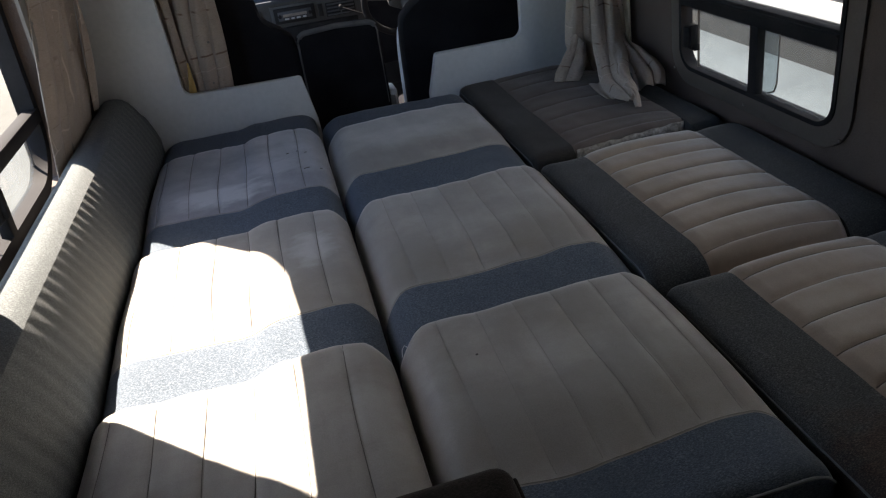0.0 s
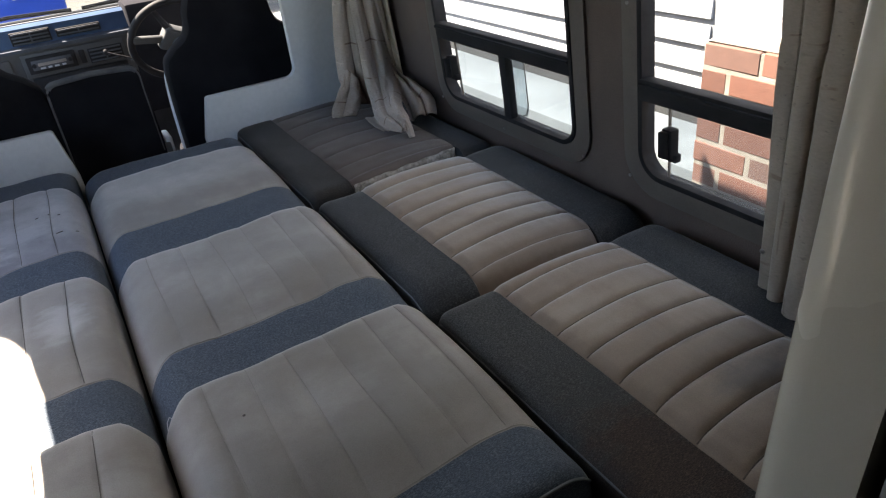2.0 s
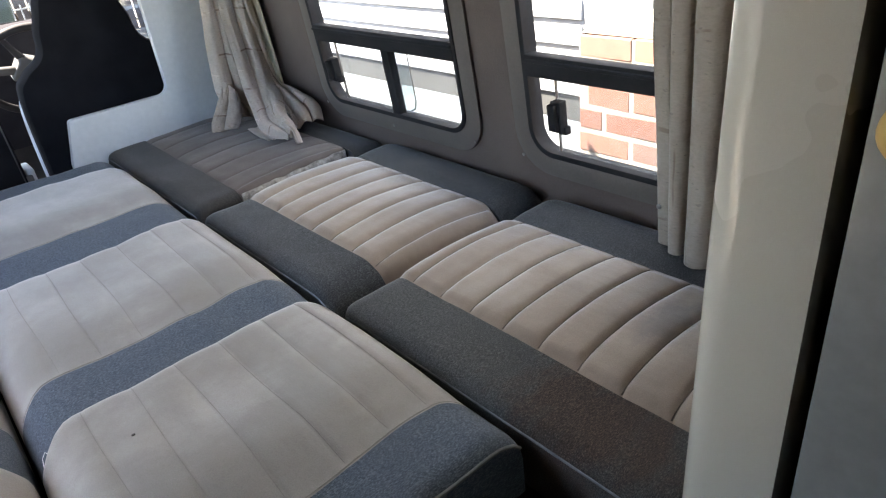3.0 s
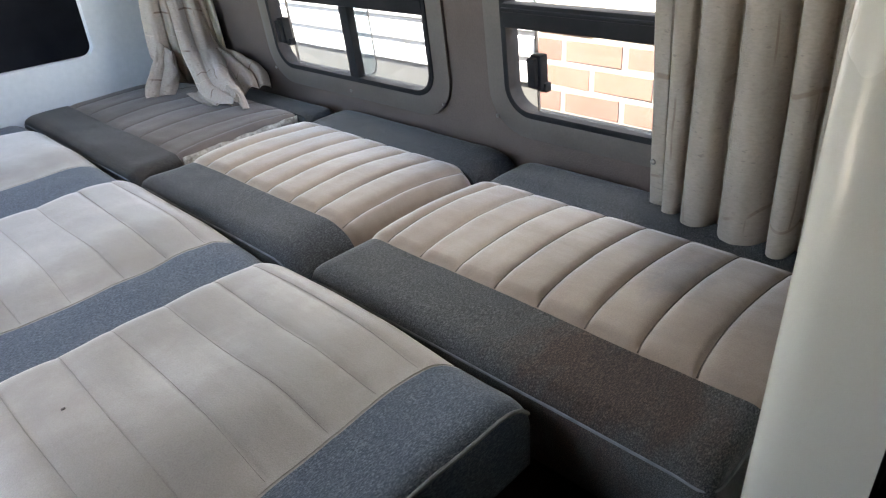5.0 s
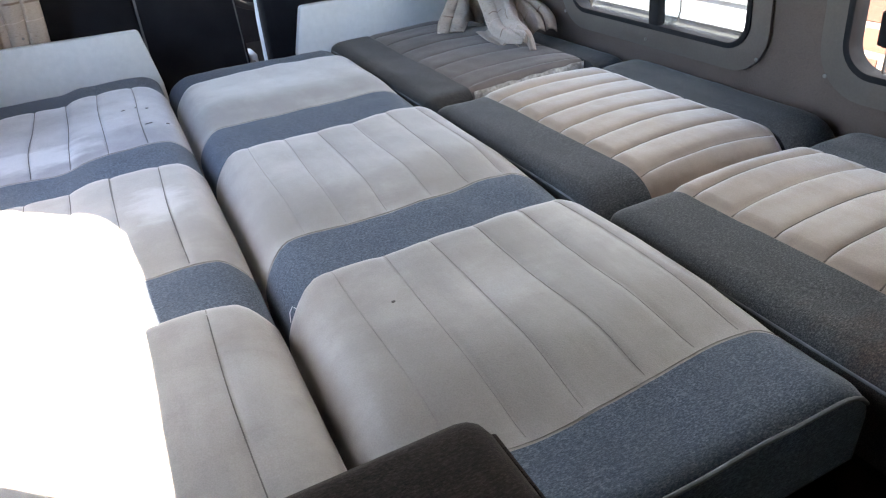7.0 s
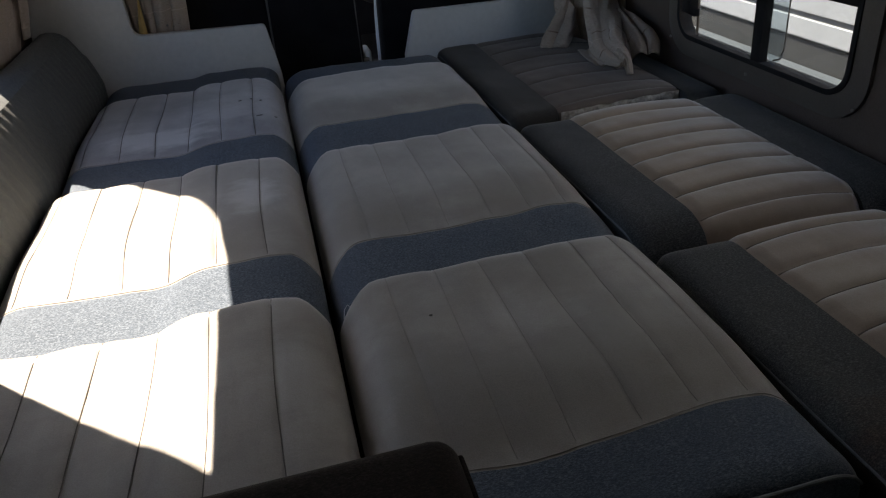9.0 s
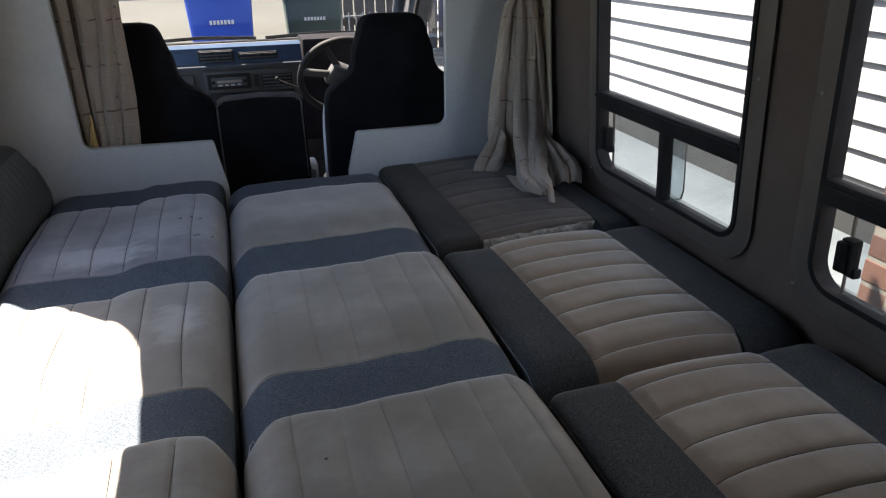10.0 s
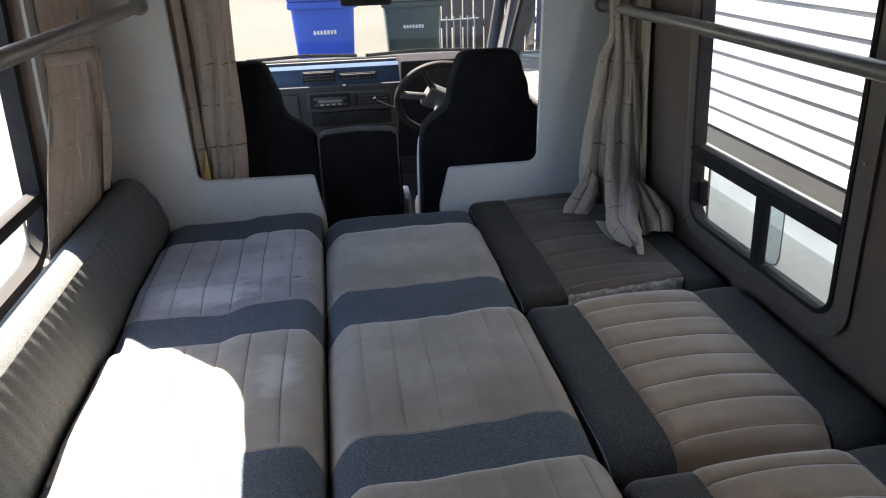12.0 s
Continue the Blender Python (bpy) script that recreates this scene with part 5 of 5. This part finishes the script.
part("switch", box(-0.34, -0.318, 1.838, 1.86, 0.596, 0.652, 0.003), M_BLACK, da, "upright black switch")
part("bezel", box(-0.56, -0.155, 1.8435, 1.862, 0.578, 0.672, 0.004), M_FASCIA, da, "grey fascia round radio and vent")
part("pocket", box(-0.545, -0.16, 1.840, 1.87, 0.505, 0.572, 0.004), M_BLACK, da, "black open dash pocket")
part("glovebox_lid", box(-1.02, -0.60, 1.838, 1.86, 0.50, 0.665, 0.008), M_FASCIA, da, "grey glovebox lid")
part("lever", tube([(-0.235, 1.84, 0.622), (-0.235, 1.80, 0.628), (-0.2, 1.785, 0.612), (-0.14, 1.78, 0.585)], 0.004, 8), M_BLACK, da, "dangling dark cable")
bm = bmesh.new()
bmesh.ops.create_uvsphere(bm, u_segments=12, v_segments=8, radius=0.014)
bmesh.ops.transform(bm, matrix=Matrix.Translation((-0.238, 1.81, 0.628)), verts=bm.verts)
part("cable_plug", bm, M_WHEEL, da)
part("binnacle", slab([(2.0, 0.70), (2.0, 0.80), (1.86, 0.81), (1.80, 0.80), (1.79, 0.78), (1.82, 0.66), (1.84, 0.60)], "x", -0.11, 0.34, 0.012), M_BLACKCLOTH, da, "black instrument binnacle")
settle(da)
da.scale, da.location = (1.0765,) * 3, (-0.280, 2.261, 0.113)

sw = thing("steering_wheel", "dark four-spoke steering wheel with grey padded hub", "steering wheel")
wc = Vector((0.048, 1.66, 0.648))
sw.location = wc
tilt = Matrix.Translation(wc) @ pose(0, 0, 0, -62, 0, 0).to_3x3().to_4x4()
R = 0.193
pts = [tilt @ Vector((R * math.cos(a), R * math.sin(a), 0)) for a in np.linspace(0, 2 * math.pi, 48, endpoint=False)]
bm = bmesh.new()
ring = []
for a in np.linspace(0, 2 * math.pi, 56, endpoint=False):
    ring.append([bm.verts.new(tilt @ Vector(((R + 0.0155 * math.cos(b)) * math.cos(a), (R + 0.0155 * math.cos(b)) * math.sin(a), 0.0155 * math.sin(b)))) for b in np.linspace(0, 2 * math.pi, 10, endpoint=False)])
for i in range(56):
    for j in range(10):
        bm.faces.new((ring[i][j], ring[(i + 1) % 56][j], ring[(i + 1) % 56][(j + 1) % 10], ring[i][(j + 1) % 10]))
part("rim", bm, M_WHEEL, sw)
part("hub", box(-0.075, 0.130, -0.055, 0.050, -0.03, 0.022, 0.010, 3, m=tilt @ pose(0, 0, 0, 0, 0, 28)), M_FASCIA, sw, "grey padded hub")
part("flat_spoke", box(-0.188, -0.060, -0.030, 0.004, -0.020, 0.000, 0.008, 2, m=tilt @ pose(0, 0, 0, 0, 0, 10)), M_FASCIA, sw, "broad grey spoke")
for ang in (22 + 8, 22 + 172, 22 + 222, 22 + 318):
    d = Vector((math.cos(radians(ang)), math.sin(radians(ang)), 0))
    part("spoke", tube([tilt @ (d * 0.05), tilt @ (d * 0.12 + Vector((0, 0, -0.004))), tilt @ (d * (R - 0.004))], 0.012, 8, radii=[0.018, 0.013, 0.010]), M_WHEEL, sw)
part("column", tube([tilt @ Vector((0, 0, -0.02)), tilt @ Vector((0, 0, -0.46))], 0.035, 14), M_DASHGREY, sw)
settle(sw)
sw.scale, sw.location = (1.0765,) * 3, (0.084, 1.895, 0.595)

# cab shell
CZ = 1.42
cabshell = box(XL - TH, XR + TH, YP + 0.03, 1.95, CZ, CZ + 0.04)
setting("cab_roof", cabshell, M_CEILING, "dark grey-brown cab roof lining", "roof")
setting("cab_header", box(XL - TH, XR + TH, YP + 0.0285, YP + 0.05, CZ + 0.04, ZC + 0.05), M_CEILING, "closing panel above the cab roof", "panel")


def cab_side(name, x0, x1, s, label):
    pts_out = [(YP + 0.03, 0.0), (2.6, 0.0), (2.6, 0.66), (1.93, CZ), (YP + 0.03, CZ)]
    bm = bmesh.new()
    hole = rounded(1.18, 2.36, 0.60, 1.30, 0.11, 6)
    # lean the front upper corner back with the windscreen
    hole = [(y - max(0, (y - 1.6) / 0.76) * max(0, z - 0.60) * 0.85, z) for y, z in hole]
    for xx in (x0, x1):
        outer = [bm.verts.new((xx, y, z)) for y, z in pts_out]
        inner = [bm.verts.new((xx, y, z)) for y, z in hole]
        es = [bm.edges.new((outer[i], outer[(i + 1) % len(outer)])) for i in range(len(outer))] + [bm.edges.new((inner[i], inner[(i + 1) % len(inner)])) for i in range(len(inner))]
        bmesh.ops.triangle_fill(bm, use_beauty=True, use_dissolve=False, edges=es)
    vs = list(bm.verts)
    n0, n1 = len(pts_out), len(hole)
    a, b = vs[:n0 + n1], vs[n0 + n1:]
    for o, k in ((0, n0), (n0, n1)):
        for i in range(k):
            j = (i + 1) % k
            bm.faces.new((a[o + i], a[o + j], b[o + j], b[o + i]))
    setting(name, bm, M_DASHGREY, label, "cab side", False)
    bm = bmesh.new()
    xr = x0 if s > 0 else x1
    lo = [[bm.verts.new((xr - s * d, y + (q * (y - 1.55)), z + q * (z - 0.96))) for y, z in hole] for d, q in ((0.0, 0.0), (0.016, 0.01), (0.016, 0.07), (0.0, 0.08))]
    for u, v in zip(lo, lo[1:]):
        for i in range(n1):
            bm.faces.new((u[i], u[(i + 1) % n1], v[(i + 1) % n1], v[i]))
    w = thing("window_4" if s > 0 else "window_5", "cab door window with black rubber surround", "window", kind="structure")
    part("window_frame", bm, M_BLACK, w)
    bm = bmesh.new()
    va = [bm.verts.new(((x0 + x1) / 2, y, z)) for y, z in hole]
    vb = [bm.verts.new(((x0 + x1) / 2 + 0.004, y, z)) for y, z in hole]
    bm.faces.new(va), bm.faces.new(vb)
    p = part("pane", bm, M_GLASS, w, smooth=False)
    p.visible_shadow = False


cab_side("cab_wall_east", XR - 0.05, XR + 0.01, 1, "dark trimmed cab door side beside the driver")
cab_side("cab_wall_west", XL - 0.01, XL + 0.05, -1, "dark trimmed cab door side beside the passenger")

ws = thing("window_6", "wide windscreen with slim pillars and black rubber", "windscreen", kind="structure")
w0, w1 = Vector((0, 2.56, 0.70)), Vector((0, 1.93, 1.40))
bm = bmesh.new()
for sx in (XL + 0.10, XR - 0.10):
    add_tube(bm, [(sx, w0.y, w0.z - 0.12), (sx, (w0.y + w1.y) / 2, (w0.z + w1.z) / 2), (sx, w1.y, w1.z + 0.03)], 0.032, 10)
part("pillar", bm, M_DASHGREY, ws, "grey windscreen pillars")
bm = bmesh.new()
add_tube(bm, [(XL + 0.04, w0.y, w0.z - 0.005), (XR - 0.04, w0.y, w0.z - 0.005)], 0.014, 8)
add_tube(bm, [(XL + 0.04, w1.y, w1.z), (XR - 0.04, w1.y, w1.z)], 0.03, 8)
part("window_frame", bm, M_BLACK, ws)
bm = bmesh.new()
q = [bm.verts.new(p) for p in ((XL + 0.05, w0.y, w0.z), (XR - 0.05, w0.y, w0.z), (XR - 0.05, w1.y, w1.z), (XL + 0.05, w1.y, w1.z))]
bm.faces.new(q)
p = part("pane", bm, M_SCREEN, ws, smooth=False)
p.modifiers.new("thick", 'SOLIDIFY').thickness = 0.005
p.visible_shadow = False
for k, x in enumerate((-0.62, 0.05)):
    part("wiper", tube([(x - 0.28, 2.575, 0.715), (x + 0.05, 2.58, 0.728), (x + 0.34, 2.585, 0.715)], 0.010, 6), M_BLACK, ws, "black wiper blade")
setting("scuttle", box(XL - TH, XR + TH, 2.52, 2.66, 0.0, 0.70), M_DASHGREY, "panel below the windscreen", "panel")

mi = thing("rear_view_mirror", "black-backed rear view mirror hanging at the windscreen", "mirror")
mi.location = (-0.23, 1.78, 1.10)
part("shell", box(-0.365, -0.135, 1.775, 1.81, 1.055, 1.125, 0.014, 3), M_BLACK, mi)
part("stem", tube([(-0.25, 1.80, 1.11), (-0.25, 1.84, 1.27)], 0.008, 8), M_BLACK, mi)
settle(mi)
mi.scale, mi.location = (1.0765,) * 3, (-0.215, 2.025, 1.081)

be = thing("seat_belt", "black seat belt hanging from its pillar buckle", "seat belt")
be.location = (0.47, 1.15, 0.6)
part("webbing", tube([(0.475, 1.14, 0.92), (0.47, 1.16, 0.80), (0.468, 1.16, 0.70), (0.46, 1.15, 0.45)], 0.016, 6), M_BLACK, be)
part("buckle", box(0.445, 0.485, 1.13, 1.16, 0.69, 0.76, 0.008), M_BLACK, be)
part("upper_anchor", box(0.45, 0.495, 1.11, 1.15, 0.89, 0.94, 0.012, 3), M_BLACK, be)
settle(be)


# ---------------------------------------------------------------- outside
GZ = -0.42
def ground_z(x, y):
    """The drive rises a little in front of the van."""
    return GZ + 0.36 * smooth01((y - 3.0) / 1.7) + 0.075 * max(0.0, min(y, 60.0) - 5.2)


gx = [-150, -40, -12, -6, -3, 0, 2, 4, 8, 20, 60, 150]
gy = [-150, -40, -12, -5, 0, 2.4, 2.8, 3.2, 3.6, 4.0, 4.4, 4.8, 5.2, 8, 14, 30, 80, 150]
bm = bmesh.new()
gv = [[bm.verts.new((x, y, ground_z(x, y))) for y in gy] for x in gx]
for i in range(len(gx) - 1):
    for j in range(len(gy) - 1):
        bm.faces.new((gv[i][j], gv[i + 1][j], gv[i + 1][j + 1], gv[i][j + 1]))
setting("ground", bm, M_CONCRETE, "pale sunlit concrete drive", "ground")

SX = 2.1   # face of the sided wall
hs = thing("house", "white house wall with horizontal siding over a dark plinth", "house")
hs.location = (SX, 2.0, GZ)
SB = 0.11
part("wall", box(SX + 0.010, SX + 0.25, -6.0, 9.0, SB - 0.01, 4.2), M_GAP, hs, "backing coloured grey for the shade in the gaps between boards")
part("plinth", box(SX + 0.012, SX + 0.25, -6.0, 9.0, GZ - 0.02, SB - 0.012), M_PLINTH, hs, "dark grey shaded plinth band")
part("footing", box(SX - 0.42, SX + 0.010, -6.0, 9.0, GZ - 0.02, SB - 0.135, 0.01), M_FOOTING, hs, "pale concrete ledge")
PITCH = 0.1205
YE = 0.42     # where the boards end against a plain panel
# boards lie along y: profile in x and z
bm = bmesh.new()
profb = [(0.028, 0.0), (-0.004, 0.0), (-0.004, 0.006), (0.002, PITCH - 0.036), (0.006, PITCH - 0.031), (0.028, PITCH - 0.031)]
va = [bm.verts.new((x, 0.55, z)) for x, z in profb]
vb = [bm.verts.new((x, 9.0, z)) for x, z in profb]
for i in range(len(profb)):
    j = (i + 1) % len(profb)
    bm.faces.new((va[i], va[j], vb[j], vb[i]))
bm.faces.new(va), bm.faces.new(vb)
first = part("siding_board", bm, M_SIDING, hs, smooth=False)
for k in range(1, 31):
    o = first.copy()
    scene.collection.objects.link(o)
    o.location = (SX, 0, SB + k * PITCH)
first.location = (SX, 0, SB)
part("corner_board", box(SX - 0.02, SX + 0.03, -6.0, YE, SB, 4.2), M_SIDING, hs, "broad plain white end panel")
for o in hs.children:
    o.matrix_parent_inverse = Matrix.Translation(hs.location).inverted()

# brick garden pier
BX, BY, BT = 1.42, 0.02, 0.60
pier = thing("brick_wall", "orange brick pier with pale mortar and sloped cap", "wall")
pier.location = (BX + 0.1, -0.6, GZ)
part("mortar", box(BX + 0.0015, BX + 0.21, -1.60, BY - 0.006, GZ, BT - 0.01), M_MORTAR, pier, "pale mortar core", smooth=False)
BL, BH, J = 0.215, 0.074, 0.012
bm = box(-0.05, 0.05, -BL / 2, BL / 2, -BH / 2, BH / 2, 0.004, 1)
me = bpy.data.meshes.new("brick")
bmesh.ops.recalc_face_normals(bm, faces=bm.faces[:])
bm.to_mesh(me)
bm.free()
me.materials.append(M_BRICK)
bmh = box(-0.05, 0.05, -BL / 4 + 0.003, BL / 4 - 0.003, -BH / 2, BH / 2, 0.004, 1)
meh = bpy.data.meshes.new("half_brick")
bmesh.ops.recalc_face_normals(bmh, faces=bmh.faces[:])
bmh.to_mesh(meh)
bmh.free()
meh.materials.append(M_BRICK)
rb = random.Random(4)
rowsn = int((BT - GZ) / (BH + J))
for r in range(rowsn):
    z = BT - (r + 0.5) * (BH + J)
    y = BY
    if r == 0:
        y -= 0.004
    if r % 2:
        o = new("brick", meh)
        o.parent = pier
        o.location = (BX + 0.05 + rb.uniform(-0.001, 0.0015), y - BL / 4, z)
        y -= BL / 2 + J
    while y > -1.45 + BL:
        o = new("brick", me)
        o.parent = pier
        o.location = (BX + 0.05 + rb.uniform(-0.001, 0.0015), y - BL / 2 + rb.uniform(-0.003, 0.003), z + rb.uniform(-0.002, 0.002))
        o.rotation_euler = (rb.uniform(-0.01, 0.01), 0, rb.uniform(-0.012, 0.012))
        y -= BL + J
part("cap", slab([(BY, BT - 0.004), (BY - 0.10, BT + 0.040), (BY - 0.17, BT + 0.05), (BY - 0.95, BT + 0.05), (BY - 1.40, BT - 0.004)], "x", BX + 0.01, BX + 0.2, 0.006), M_CAP, pier, "sloped pale mortar cap")
for o in pier.children:
    o.matrix_parent_inverse = Matrix.Translation(pier.location).inverted()


def wheelie_bin(cx, cy, body, lid, label, rz, tall=1.0):
    t = thing("wheelie_bin", label, "bin", "wheelie bins")
    t.location = (cx, cy, ground_z(cx, cy))
    m = Matrix.Translation((cx, cy, ground_z(cx, cy))) @ pose(0, 0, 0, 0, 0, rz) @ Matrix.Diagonal((1, 1, tall, 1))

    def taper(bm, z0, z1):
        for v in bm.verts:
            q = (v.co.z - z0) / (z1 - z0)
            k = 0.80 + 0.20 * q
            v.co.x *= k * 0.9
            v.co.y *= k
        bmesh.ops.transform(bm, matrix=m, verts=bm.verts)
        return bm
    part("body", taper(box(-0.27, 0.27, -0.32, 0.32, 0.06, 0.98, 0.035, 3), 0.06, 0.98), body, t)
    bm = box(-0.265, 0.265, -0.345, 0.345, 0.93, 0.985, 0.012)
    bmesh.ops.transform(bm, matrix=m, verts=bm.verts)
    part("rim", bm, body, t)
    bm = box(-0.27, 0.27, -0.37, 0.35, 0.987, 1.045, 0.025, 3)
    bmesh.ops.transform(bm, matrix=m, verts=bm.verts)
    part("lid", bm, lid, t)
    for k in range(2):
        bm = box(-0.22 + 0.25 * k, -0.03 + 0.25 * k, -0.30, -0.285, 0.20, 0.5, 0.01)
        bmesh.ops.transform(bm, matrix=m, verts=bm.verts)
        part("moulded_panel", bm, body, t)
    for k in range(7):
        bm = box(-0.085 + 0.026 * k, -0.067 + 0.026 * k, -0.319, -0.312, 0.74, 0.77, 0.001)
        bmesh.ops.transform(bm, matrix=m, verts=bm.verts)
        part("printed_bar", bm, M_WHITE, t)
    for sx in (-1, 1):
        bm = tube([(sx * 0.24, 0.27, 0.10), (sx * 0.285, 0.27, 0.10)], 0.10, 18)
        bmesh.ops.transform(bm, matrix=m, verts=bm.verts)
        part("wheel", bm, M_BLACK, t)
    inv = Matrix.Translation(t.location).inverted()
    for o in t.children:
        o.matrix_parent_inverse = inv
    return t


wheelie_bin(-0.47, 4.4, M_BINBLUE, M_BINBLUE, "bright blue wheelie bin on the concrete drive", 2)
wheelie_bin(0.31, 4.9, M_BINGREEN, M_BINLID, "dark green wheelie bin with faded lid by the fence", -3, 0.9)

fe = thing("fence", "dark brown board fence behind the bins", "fence")
fe.location = (1.2, 6.6, GZ + 0.36)
bm = box(-0.055, 0.055, -0.012, 0.012, 0, 1.75, 0.004, 1)
meb = bpy.data.meshes.new("fence_board")
bm.to_mesh(meb)
bm.free()
meb.materials.append(M_FENCE)
for k in range(22):
    o = new("board", meb)
    o.parent = fe
    o.location = (0.30 + 0.125 * k - 1.2, 0.01 * (k % 2), rb.uniform(-0.02, 0.02))
for z in (0.4, 1.4):
    o = part("rail", box(0.22, 3.1, 6.63, 6.67, GZ + 0.36 + z, GZ + 0.36 + z + 0.08, 0.004), M_FENCE, fe)
    o.matrix_parent_inverse = Matrix.Translation(fe.location).inverted()
po = thing("picket_rail", "low white metal picket railing before the fence", "railing")
po.location = (1.0, 5.9, GZ + 0.36)
for k in range(6):
    o = part("picket", tube([(0.74 + 0.075 * k, 5.95, GZ + 0.36), (0.74 + 0.075 * k, 5.95, GZ + 0.36 + 0.60)], 0.007, 8), M_PICKET, po)
part("rail", tube([(0.70, 5.95, GZ + 0.36 + 0.56), (1.16, 5.95, GZ + 0.36 + 0.57)], 0.007, 8), M_PICKET, po)
part("rail", tube([(0.70, 5.95, GZ + 0.36 + 0.12), (1.16, 5.95, GZ + 0.36 + 0.12)], 0.007, 8), M_PICKET, po)
settle(po)

# lawn edge seen through the left window
rg = random.Random(9)
verts, faces = [], []
for k in range(9000):
    x, y = -4.3 + rg.uniform(-0.8, 0.5) , rg.uniform(-3, 6)
    a, hgt, w = rg.uniform(0, 6.28), rg.uniform(0.03, 0.09), 0.006
    i = len(verts)
    verts += [(x - w * math.cos(a), y - w * math.sin(a), GZ), (x + w * math.cos(a), y + w * math.sin(a), GZ), (x + 0.03 * math.sin(a), y + 0.03 * math.cos(a), GZ + hgt)]
    faces.append((i, i + 1, i + 2))
me = bpy.data.meshes.new("grass")
me.from_pydata(verts, [], faces)
me.materials.append(M_GRASS)
tagged(new("grass", me), "strip of green grass beside the drive", "grass", kind="stuff")

fb = thing("neighbour_house", "cream rendered house across the drive", "house")
fb.location = (0, 14, GZ)
part("wall", box(-12, 14, 14.0, 14.4, GZ, 5.2), M_RENDER, fb)
part("roof", slab([(13.5, 4.5), (18.0, 7.0), (18.0, 4.5)], "x", -12.5, 14.5), M_FENCE, fb, "brown tiled roof")
for o in fb.children:
    o.matrix_parent_inverse = Matrix.Translation(fb.location).inverted()
